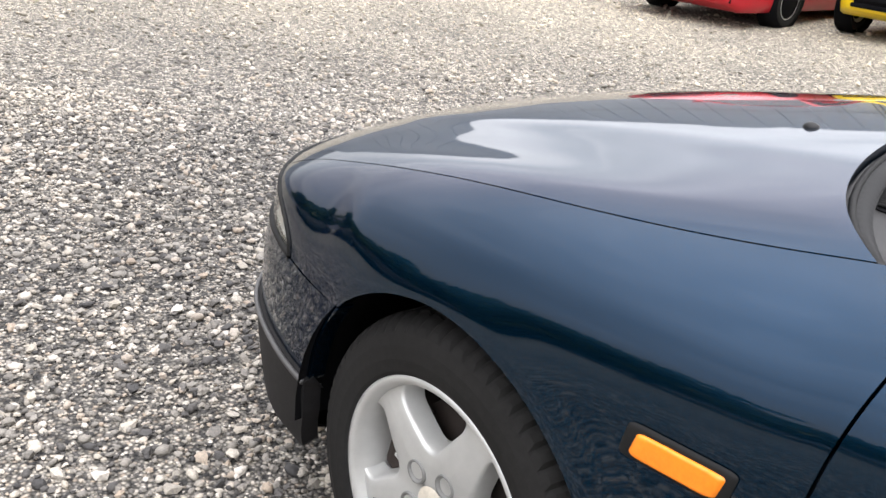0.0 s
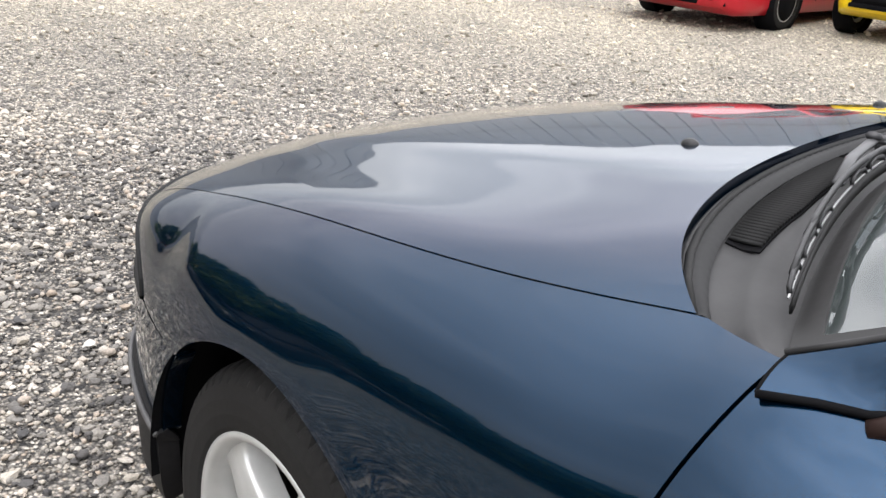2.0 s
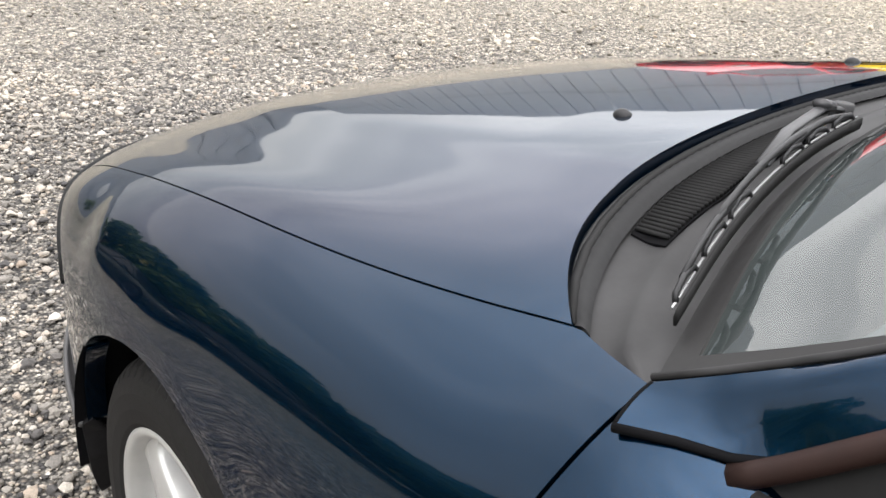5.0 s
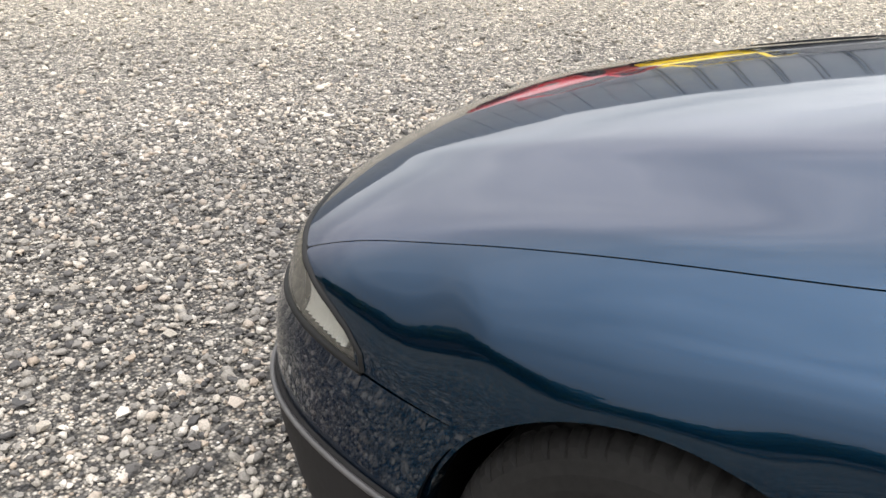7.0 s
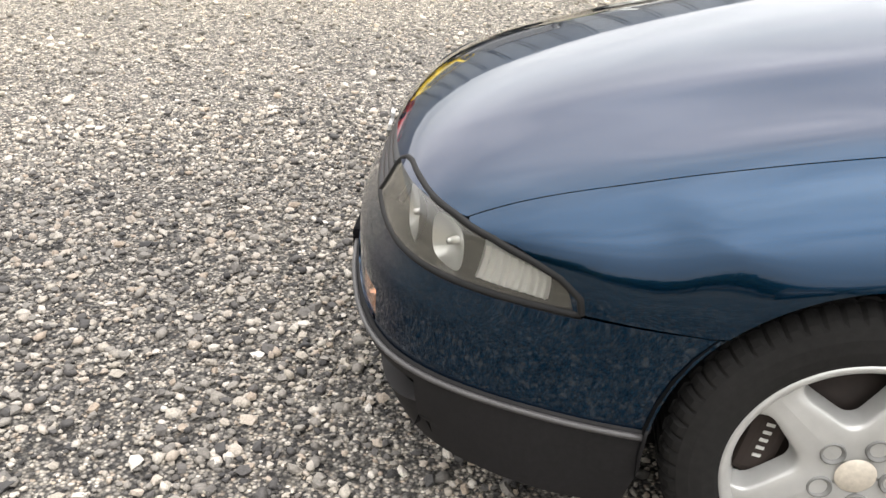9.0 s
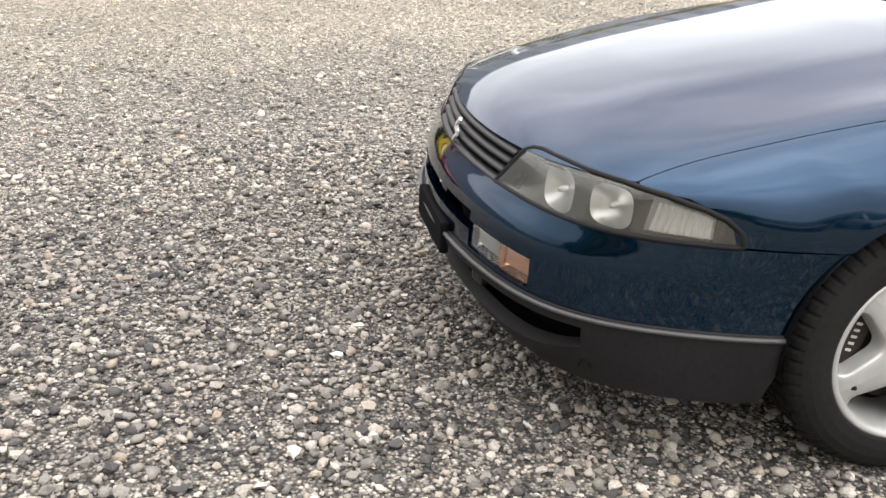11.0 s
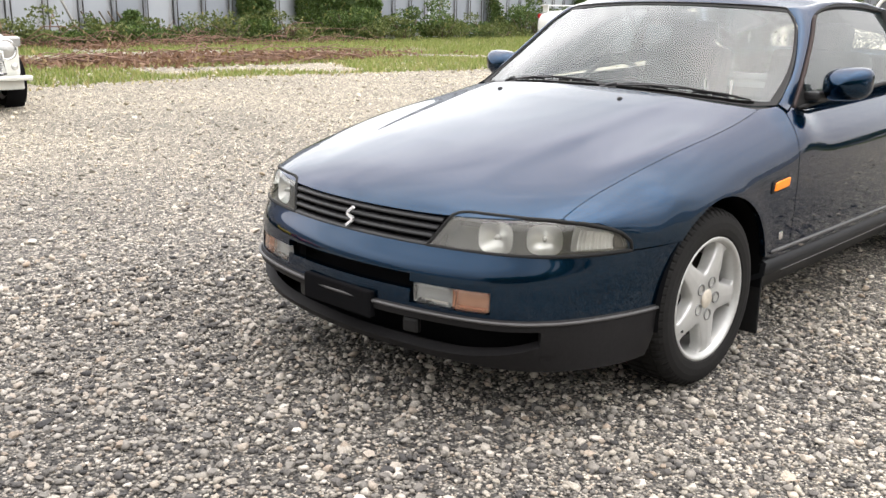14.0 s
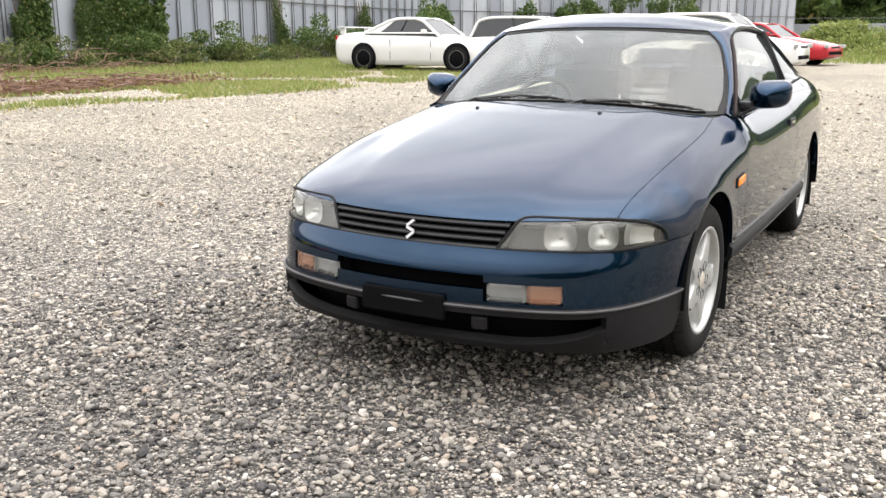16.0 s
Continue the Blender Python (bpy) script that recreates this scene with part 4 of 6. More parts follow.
sheet("bonnet_seal", ribbed, SEAL_GREY, cowl, "ribbed grey rubber seal", 0.006, (0, 0.4, 0.2))
tube("seal_edge", [tuple(cowl_at(x, 0.13, 0.002)) for x in np.linspace(-0.69, 0.69, 30)], 0.005, RUBBER, cowl)
# washer nozzles
for s in (-1, 1):
    p = from_above(np.array([s * 0.292]), np.array([0.206]))[0]
    noz = lathe("washer_nozzle", [(0.0, 0.009), (0.006, 0.008), (0.011, 0.005), (0.014, 0.0), (0.014, -0.004)], BLACK_PLASTIC, car, "small black washer nozzle", 16)
    noz.data.transform(Matrix.Translation(p) @ Matrix.Diagonal((0.72, 1.0, 0.9, 1)) @ Matrix.Rotation(radians(-90), 4, "Y"))

# wipers
ARM_GREY = plain("satin_grey_arm_paint", (0.032, 0.032, 0.034), 0.45, 0.1, 40.0, 0.25, 0.05)
def wiper(x_tip, x_end, x_pivot):
    w = new("wiper")
    w.parent = car
    tagged(w, "black windscreen wiper lying along the foot of the glass")
    s = 1 if x_end < x_tip else -1
    def on_glass(x, d, up):
        return Vector((x, glass_base(x) - 0.026 + d, float(BASE_Z(abs(x))) - 0.010 + up))
    xs = np.linspace(x_tip, x_end, 16)
    tube("blade", [on_glass(x, 0.018, 0.026) for x in xs], 0.0024, RUBBER, w, "", 6, 3.4)
    tube("blade_spine", [on_glass(x, 0.013, 0.032) for x in xs], 0.0014, SILVER_DARK, w, "bare metal blade spine", 6)
    mid = lerp(x_tip, x_end, 0.5)
    arm = tube("wiper_arm", [on_glass(x_pivot, -0.035, 0.016), on_glass(lerp(x_pivot, mid, 0.25), -0.026, 0.036), on_glass(lerp(x_pivot, mid, 0.7), -0.006, 0.047), on_glass(mid, 0.006, 0.046)],
               0.0075, ARM_GREY, w, "satin grey wiper arm", 8, 0.5)
    tube("arm_hinge", [on_glass(lerp(x_pivot, mid, 0.16), -0.030, 0.032), on_glass(lerp(x_pivot, mid, 0.30), -0.024, 0.044)], 0.0095, ARM_GREY, arm, "", 8, 0.7)
    tube("pivot_cap", [on_glass(x_pivot, -0.035, -0.012), on_glass(x_pivot, -0.035, 0.024)], 0.014, BLACK_PLASTIC, w, "", 12)
    span = x_end - x_tip
    for k in (0.07, 0.22, 0.36, 0.64, 0.78, 0.92):
        x = lerp(x_tip, x_end, k)
        tube("yoke", [on_glass(x - 0.052 * span, 0.013, 0.032), on_glass(x - 0.046 * span, 0.011, 0.037), on_glass(x, 0.010, 0.040), on_glass(x + 0.046 * span, 0.011, 0.037), on_glass(x + 0.052 * span, 0.013, 0.032)],
             0.0026, BLACK_PLASTIC, w, "", 6, 1.5)
    for k0, k1 in ((0.07, 0.36), (0.64, 0.92)):
        tube("side_bridge", [on_glass(lerp(x_tip, x_end, lerp(k0, k1, f)), 0.009, 0.039 + 0.007 * math.sin(math.pi * f)) for f in np.linspace(0, 1, 7)], 0.0030, BLACK_PLASTIC, w, "", 6, 1.6)
    tube("bridge", [on_glass(lerp(x_tip, x_end, lerp(0.215, 0.78, f)), 0.008, 0.044 + 0.005 * math.sin(math.pi * f)) for f in np.linspace(0, 1, 9)], 0.0034, BLACK_PLASTIC, w, "", 6, 1.6)


wiper(0.655, 0.13, 0.06)
wiper(0.05, -0.44, -0.50)

# door mirrors
def door_mirror(s):
    n, k = 36, 20
    verts = []
    for i in range(n):
        a = 2 * math.pi * i / n
        ca, sa = math.cos(a), math.sin(a)
        cx_ = math.copysign(abs(ca) ** 0.62, ca) * 0.092
        cz2 = math.copysign(abs(sa) ** 0.62, sa) * 0.064
        for j in range(k):
            f = j / (k - 1)
            sc = math.sin(min(1.0, f * 1.15) * math.pi / 2) ** 0.55
            verts.append((s * (cx_ * sc + 0.862), 0.815 + 0.11 * f, cz2 * sc + 0.992 + 0.012 * ca * sc))
    m = new("door_mirror")
    m.parent = car
    tagged(m, "blue rounded door mirror")
    put("shell", verts, grid_faces(n, k, closed=True, flip=s < 0), BLUE, m)
    rim = [verts[i * k + k - 1] for i in range(n)]
    put("mirror_glass", [(x, y - 0.01, z) for x, y, z in rim], [tuple(range(n))], MIRROR, m, "", False)
    boxed("foot", (min(s * 0.735, s * 0.80), 0.80, 0.925), (max(s * 0.735, s * 0.80), 0.90, 0.962), BLACK_PLASTIC, m, "", 0.012)
door_mirror(1)
door_mirror(-1)

# ---- wheels ----
def wheel_face(w, d, rim, material):
    """A cast five-spoke face: five three-cornered windows with rounded rims."""
    half = math.pi / 5
    tri = [np.array(p) for p in ((0.0, 0.121), (0.047, 0.166), (-0.047, 0.166))]
    mid = np.array([0.0, 0.152])

    def window(p):
        """Distance outside the rounded window."""
        out = []
        for a, b in zip(tri, tri[1:] + tri[:1]):
            n = np.array([(b - a)[1], -(b - a)[0]])
            n = n / np.linalg.norm(n)
            if n @ (mid - a) > 0:
                n = -n
            t = np.clip(((p - a) @ (b - a)) / ((b - a) @ (b - a)), 0, 1)
            out.append((float(np.linalg.norm(p - a - t * (b - a))), float(n @ (p - a))))
        inside = all(o[1] <= 0 for o in out)
        near = min(o[0] for o in out)
        return (-near if inside else near) - 0.0275

    def reach(test, a):
        lo, hi = 0.0, 0.3
        for _ in range(30):
            m = (lo + hi) / 2
            lo, hi = (m, hi) if test(mid + m * np.array([math.sin(a), math.cos(a)])) else (lo, m)
        return lo

    def sector(p):
        r = float(np.hypot(*p))
        return abs(math.atan2(p[0], p[1])) <= half and 0.03 <= r <= rim - 0.008

    def front(p):
        r = float(np.hypot(*p))
        return d - 0.016 + 0.009 * math.sin(min(1.0, r / rim) * math.pi) - 0.006 * max(0, r - 0.185) / 0.03

    n, verts = 60, []
    rings = [(-0.10, -0.040), (-0.03, -0.020), (0.0, -0.008), (0.05, -0.002), (0.12, 0.0), (0.45, 0.0015), (1.0, 0.003)]
    for i in range(n):
        a = 2 * math.pi * i / n
        u = np.array([math.sin(a), math.cos(a)])
        r0, r1 = reach(lambda p: window(p) < 0, a), reach(sector, a)
        for f, drop in rings:
            p = mid + u * (r0 * (1 + f) if f <= 0 else lerp(r0, r1, f))
            verts.append((front(p) + drop, float(p[0]), float(p[1])))
    for k in range(5):
        turn = Matrix.Rotation(-2 * math.pi * k / 5 + half - 0.436, 4, "X")
        ob = put("spoke_web", verts, grid_faces(n, len(rings), closed=True), material, w)
        ob.data.transform(turn)
    tube("valve", [(d - 0.02, -0.150, -0.09), (d - 0.004, -0.140, -0.082)], 0.005, RUBBER, w, "", 8)


def road_wheel(name, m, parent, spokes=5, rim_mat=ALLOY, R=0.309, rim=0.212, wide=0.205, detail=True):
    """A wheel whose outer face looks along +x."""
    w = new(name)
    w.parent = parent
    w.matrix_basis = m
    h = wide / 2
    prof = [(rim - 0.004, h - 0.012), (rim + 0.010, h - 0.004), (rim + 0.030, h - 0.001), (R - 0.045, h - 0.002), (R - 0.026, h - 0.008),
            (R - 0.014, h - 0.016), (R - 0.006, h - 0.027), (R - 0.002, h - 0.038), (R - 0.001, h - 0.044), (R - 0.008, h - 0.046), (R - 0.008, h - 0.052),
            (R, h - 0.054), (R, 0.006), (R - 0.008, 0.004), (R - 0.008, -0.004), (R, -0.006), (R, -h + 0.03), (R - 0.02, -h + 0.004), (R - 0.06, -h), (rim, -h + 0.01)]
    cut = (lambda i, j: 0.006 if (i % 4 == 0 and 5 <= j <= 8) or (i % 5 == 2 and j in (11, 12, 15, 16)) else 0.0) if detail else None
    lathe("tyre", prof, TYRE, w, "black tyre with blocks on its shoulder", 260 if detail else 40, None, cut).data.shade_flat()
    d = h - 0.012
    lathe("rim", [(rim + 0.003, d - 0.004), (rim + 0.004, d + 0.004), (rim - 0.004, d + 0.006), (rim - 0.012, d), (rim - 0.018, d - 0.016), (rim - 0.026, d - 0.05),
                  (rim - 0.03, -h + 0.03), (rim, -h + 0.01)], rim_mat, w, "", 64 if detail else 32)
    if spokes == 5:
        wheel_face(w, d, rim, rim_mat)
    else:
        for k in range(spokes):
            bm = bmesh.new()
            box(bm, (d - 0.045, -0.022, 0.03), (d - 0.018, 0.022, rim - 0.012), 0.006, Matrix.Rotation(2 * math.pi * k / spokes, 4, "X"))
            part("spoke", bm, rim_mat, w)
    lathe("hub", [(0.0, d - 0.008), (0.024, d - 0.009), (0.030, d - 0.012), (0.080, d - 0.013), (0.088, d - 0.02), (0.092, d - 0.045)], rim_mat, w, "", 40)
    if detail:
        for k in range(5):
            a = 2 * math.pi * k / 5 - 0.436
            nut = lathe("nut_recess", [(0.0, -0.006), (0.011, -0.006), (0.0165, -0.001), (0.0182, 0.0010), (0.0200, 0.0010), (0.0212, -0.005)], plain_nut, w, "", 20)
            nut.data.transform(Matrix.Translation((d - 0.0035, 0.0585 * -math.sin(a), 0.0585 * math.cos(a))))
        cap = lathe("centre_cap", [(0.0, 0.005), (0.026, 0.0045), (0.033, 0.0)], CAP, w, "worn cream centre cap", 30)
        cap.data.transform(Matrix.Translation((d - 0.006, 0, 0)))
    lathe("brake_disc", [(0.06, d - 0.075), (0.15, d - 0.075), (0.152, d - 0.10), (0.06, d - 0.10)], RUST, w, "", 40)
    lathe("wheel_back", [(0.0, d - 0.12), (rim - 0.03, d - 0.12)], GAP, w, "", 24)
    if detail:
        cal = boxed("brake_caliper", (d - 0.11, -0.085, 0.105), (d - 0.052, 0.085, 0.172), RUST, w, "brown brake caliper with worn white marks", 0.016)
        cal.data.transform(Matrix.Rotation(radians(78), 4, "X"))
        for k in range(5):
            mk = boxed("caliper_mark", (d - 0.053, -0.045 + 0.016 * k, 0.133), (d - 0.0505, -0.039 + 0.016 * k, 0.147), WHITE_MARK, w, "", 0.0)
            mk.data.transform(Matrix.Rotation(radians(78), 4, "X"))
    return w
# alloy with the nut recesses' shade put into its colour
plain_nut = plain("shadowed_alloy", (0.15, 0.15, 0.143), 0.6, 0.1, 60.0, 0.2, 0)
CAP = plain("worn_cream_cap", (0.55, 0.50, 0.42), 0.4, 0.2, 80.0, 0.3, 0.05)
for wy, wx, st in ((AXLE_Y - 0.003, 0.728, -2.0), (2.725, 0.700, 0.0)):
    road_wheel("wheel", pose(wx, wy, 0.314, 0, 0, st), car)
    road_wheel("wheel", pose(-wx, wy, 0.314, 0, 0, 180 + st), car)


# ---- ground ----
def ground_z(x, y):
    """Level round the coupe, rising gently towards the fence."""
    along = 0.72 * -np.asarray(x, float) + 0.69 * np.asarray(y, float)
    return 0.0275 * (np.logaddexp(0, 2 * (along - 2.3)) - np.logaddexp(0, 2 * (along - 8.8)))


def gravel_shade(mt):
    """Grey and pale dusty patches, and the coupe's shade painted in round its nose."""
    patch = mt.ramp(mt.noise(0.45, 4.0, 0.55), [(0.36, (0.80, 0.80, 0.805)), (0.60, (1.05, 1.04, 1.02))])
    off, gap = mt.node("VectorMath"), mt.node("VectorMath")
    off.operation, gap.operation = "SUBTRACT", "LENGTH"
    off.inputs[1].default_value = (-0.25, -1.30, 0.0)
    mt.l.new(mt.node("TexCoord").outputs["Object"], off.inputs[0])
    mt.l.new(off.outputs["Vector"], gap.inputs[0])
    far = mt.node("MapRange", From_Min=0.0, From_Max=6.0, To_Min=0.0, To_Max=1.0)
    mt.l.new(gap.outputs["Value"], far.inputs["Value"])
    # darkest at the nose: soft shade painted in with darker stones, paler outwards
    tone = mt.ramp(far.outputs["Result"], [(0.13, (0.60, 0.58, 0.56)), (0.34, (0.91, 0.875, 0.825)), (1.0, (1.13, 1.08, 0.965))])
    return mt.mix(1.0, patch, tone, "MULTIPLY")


STONES = [(0.0, (0.045, 0.045, 0.048)), (0.18, (0.115, 0.112, 0.112)), (0.36, (0.33, 0.32, 0.30)), (0.5, (0.23, 0.225, 0.215)), (0.62, (0.48, 0.455, 0.405)),
          (0.80, (0.60, 0.585, 0.55)), (0.90, (0.42, 0.355, 0.29)), (1.0, (0.78, 0.77, 0.74))]
mt = Mat("gravel_bed", 0.92)
vor = mt.node("TexVoronoi", Scale=105.0)
vor.feature = "F1"
mt.l.new(mt.coords((1, 1, 0.2)), vor.inputs["Vector"])
sep = mt.node("SeparateColor")
mt.l.new(vor.outputs["Color"], sep.inputs["Color"])
stone_col = mt.ramp(sep.outputs["Red"], STONES)
dust = mt.ramp(mt.noise(0.5, 5.0, 0.6), [(0.40, (0.16, 0.15, 0.14)), (0.6, (0.42, 0.385, 0.32))])
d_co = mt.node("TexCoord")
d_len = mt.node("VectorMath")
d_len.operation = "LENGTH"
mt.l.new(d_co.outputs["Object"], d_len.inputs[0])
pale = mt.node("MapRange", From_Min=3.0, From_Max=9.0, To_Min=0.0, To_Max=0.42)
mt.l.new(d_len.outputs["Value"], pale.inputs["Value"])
# shade between the small stones, painted in towards each cell's rim
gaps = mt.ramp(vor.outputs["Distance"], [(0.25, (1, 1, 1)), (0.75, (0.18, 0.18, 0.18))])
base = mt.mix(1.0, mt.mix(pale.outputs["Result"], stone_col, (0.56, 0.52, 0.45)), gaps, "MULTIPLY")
clump = mt.node("TexVoronoi", Scale=38.0)
clump.feature = "F1"
mt.l.new(mt.coords((1, 1, 0.2)), clump.inputs["Vector"])
c_sep = mt.node("SeparateColor")
mt.l.new(clump.outputs["Color"], c_sep.inputs["Color"])
base = mt.mix(1.0, base, mt.ramp(c_sep.outputs["Green"], [(0.0, (0.42, 0.42, 0.43)), (0.35, (0.9, 0.89, 0.88)), (0.75, (1.12, 1.11, 1.09)), (1.0, (1.5, 1.49, 1.46))]), "MULTIPLY")
# the same painted shade round the larger stones
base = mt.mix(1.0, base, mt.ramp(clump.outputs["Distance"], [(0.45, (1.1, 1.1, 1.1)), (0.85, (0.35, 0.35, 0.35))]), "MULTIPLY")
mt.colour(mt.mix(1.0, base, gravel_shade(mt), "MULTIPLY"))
nd = mt.node("Bump", Strength=0.9, Distance=0.008)
nd.invert = True
mt.l.new(vor.outputs["Distance"], nd.inputs["Height"])
mt.l.new(nd.outputs["Normal"], mt.b.inputs["Normal"])
GRAVEL = mt.m

mt = Mat("pebbles", 0.75)
geo = mt.node("NewGeometry")
col = mt.ramp(geo.outputs["Random Per Island"], STONES)
speck = mt.ramp(mt.noise(230.0, 4.0, 0.6), [(0.35, (0.72, 0.72, 0.72)), (0.65, (1.15, 1.13, 1.1))])
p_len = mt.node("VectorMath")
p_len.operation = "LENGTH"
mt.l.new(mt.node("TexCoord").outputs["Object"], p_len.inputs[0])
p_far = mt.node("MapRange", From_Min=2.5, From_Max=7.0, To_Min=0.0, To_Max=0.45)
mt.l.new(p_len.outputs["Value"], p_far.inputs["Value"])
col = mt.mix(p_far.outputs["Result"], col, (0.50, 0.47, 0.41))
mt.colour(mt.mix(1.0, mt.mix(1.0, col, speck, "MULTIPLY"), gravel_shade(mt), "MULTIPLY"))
mt.bump(mt.noise(160.0, 4.0), 0.25, 0.003)
PEBBLE = mt.m

rad = np.concatenate([np.linspace(0, 12, 25), np.geomspace(12.8, 600, 30)])
ang = np.linspace(0, 2 * math.pi, 72, endpoint=False)
verts = [(0, 0, -0.006)]
for r in rad[1:]:
    for a in ang:
        x, y = r * math.cos(a), r * math.sin(a)
        verts.append((x, y, float(ground_z(x, y)) - 0.006 + 0.006 * noise.noise(Vector((x * 0.6, y * 0.6, 0))) * (r < 30)))
n = len(ang)
faces = [(0, 1 + k, 1 + (k + 1) % n) for k in range(n)]
for i in range(len(rad) - 2):
    for k in range(n):
        a, b = 1 + i * n + k, 1 + i * n + (k + 1) % n
        faces.append((a, a + n, b + n, b))
tagged(put("ground", verts, faces, GRAVEL), "pale grey gravel yard with darker patches", "ground", kind="structure")


def pebble_field(count, size, seed):
    """Many small stones as one mesh."""
    rng = np.random.default_rng(seed)
    bm = bmesh.new()
    bmesh.ops.create_icosphere(bm, subdivisions=1, radius=1.0)
    bv = np.array([v.co[:] for v in bm.verts])
    bf = np.array([[v.index for v in f.verts] for f in bm.faces])
    bm.free()
    near = rng.random(count) < 0.56
    r = np.where(near, 2.7 * np.sqrt(rng.random(count)), 2.7 * (15.0 / 2.7) ** rng.random(count))
    turn = rng.uniform(0, 2 * np.pi, count)
    px, py = 0.7 + r * np.cos(turn), -1.3 + r * np.sin(turn)
    s = size * np.minimum(rng.lognormal(-0.34, 0.54, count), 2.3) * np.where(near, 1.0, 1.15 + 0.09 * np.maximum(r - 2.7, 0))
    sc = np.stack([s * rng.uniform(0.8, 1.35, count), s * rng.uniform(0.75, 1.1, count), s * rng.uniform(0.5, 0.8, count)], 1)
    lump = 1 + 0.2 * rng.standard_normal((count, len(bv)))
    v = bv[None] * lump[..., None] * sc[:, None]
    a, t = rng.uniform(0, 2 * np.pi, count), rng.normal(0, 0.35, count)
    ct, st = np.cos(t)[:, None], np.sin(t)[:, None]
    vy, vz = v[..., 1] * ct - v[..., 2] * st, v[..., 1] * st + v[..., 2] * ct
    ca, sa = np.cos(a)[:, None], np.sin(a)[:, None]
    vx, vy = v[..., 0] * ca - vy * sa, v[..., 0] * sa + vy * ca
    zz = np.where(rng.random(count) < 0.8, s * 0.25, s * 0.62) - 0.004
    v = np.stack([vx + px[:, None], vy + py[:, None], vz + (zz + ground_z(px, py))[:, None]], -1).reshape(-1, 3)
    f = (bf[None] + (np.arange(count) * len(bv))[:, None, None]).reshape(-1, 3)
    me = bpy.data.meshes.new("pebbles")
    me.vertices.add(len(v))
    me.vertices.foreach_set("co", v.ravel())
    me.loops.add(f.size)
    me.loops.foreach_set("vertex_index", f.ravel().astype(np.int32))
    me.polygons.add(len(f))
    me.polygons.foreach_set("loop_start", np.arange(0, f.size, 3, dtype=np.int32))
    me.polygons.foreach_set("use_smooth", np.repeat(rng.random(count) < 0.45, len(bf)))
    me.update(calc_edges=True)
    me.validate()
    me.materials.append(PEBBLE)
    return me


tagged(new("pebbles", pebble_field(125000, 0.0077, 3)), "mixed grey, white and tan rounded gravel stones", "gravel", kind="stuff")


# ---- fence round the yard ----
mt = Mat("weathered_steel_sheet", 0.5, 0.25)
obj = mt.node("ObjectInfo")
tone = mt.ramp(obj.outputs["Random"], [(0.0, (0.25, 0.27, 0.305)), (0.5, (0.325, 0.35, 0.385)), (1.0, (0.40, 0.42, 0.45))])
streak = mt.noise(2.2, 5.0, 0.6, mt.coords((3.0, 3.0, 0.35)))
mt.colour(mt.mix(mt.ramp(streak, [(0.55, (0, 0, 0)), (0.8, (0.55, 0.55, 0.55))]), tone, (0.24, 0.20, 0.17)))
mt.bump(mt.noise(1.4, 2.0), 0.3, 0.05)
STEEL = mt.m
PIPE = plain("rusty_scaffold_pipe", (0.12, 0.115, 0.11), 0.6, 0.4, 20.0, 0.4, 0.1)


def panel_mesh(width=0.9, height=3.0):
    """A steel hoarding sheet: flat, with folded ribs along both rims."""
    w = width / 2
    prof = [(-w, 0.0), (-w, -0.035), (-w + 0.045, -0.035), (-w + 0.06, 0.0), (0.0, -0.006), (w - 0.06, 0.0),
            (w - 0.045, -0.035), (w - 0.004, -0.035), (w - 0.004, 0.0)]
    verts = [(x, y, z) for x, y in prof for z in (0.0, height)] + [(x, y + 0.006, z) for x, y in prof for z in (0.0, height)]
    n = len(prof)
    faces = [(2 * i, 2 * i + 2, 2 * i + 3, 2 * i + 1) for i in range(n - 1)] + [(2 * (n + i) + 1, 2 * (n + i) + 3, 2 * (n + i) + 2, 2 * (n + i)) for i in range(n - 1)]
    faces += [(2 * i + 1, 2 * i + 3, 2 * (n + i) + 3, 2 * (n + i) + 1) for i in range(n - 1)]
    return mesh("panel", verts, faces, STEEL, False)


PANEL = panel_mesh()


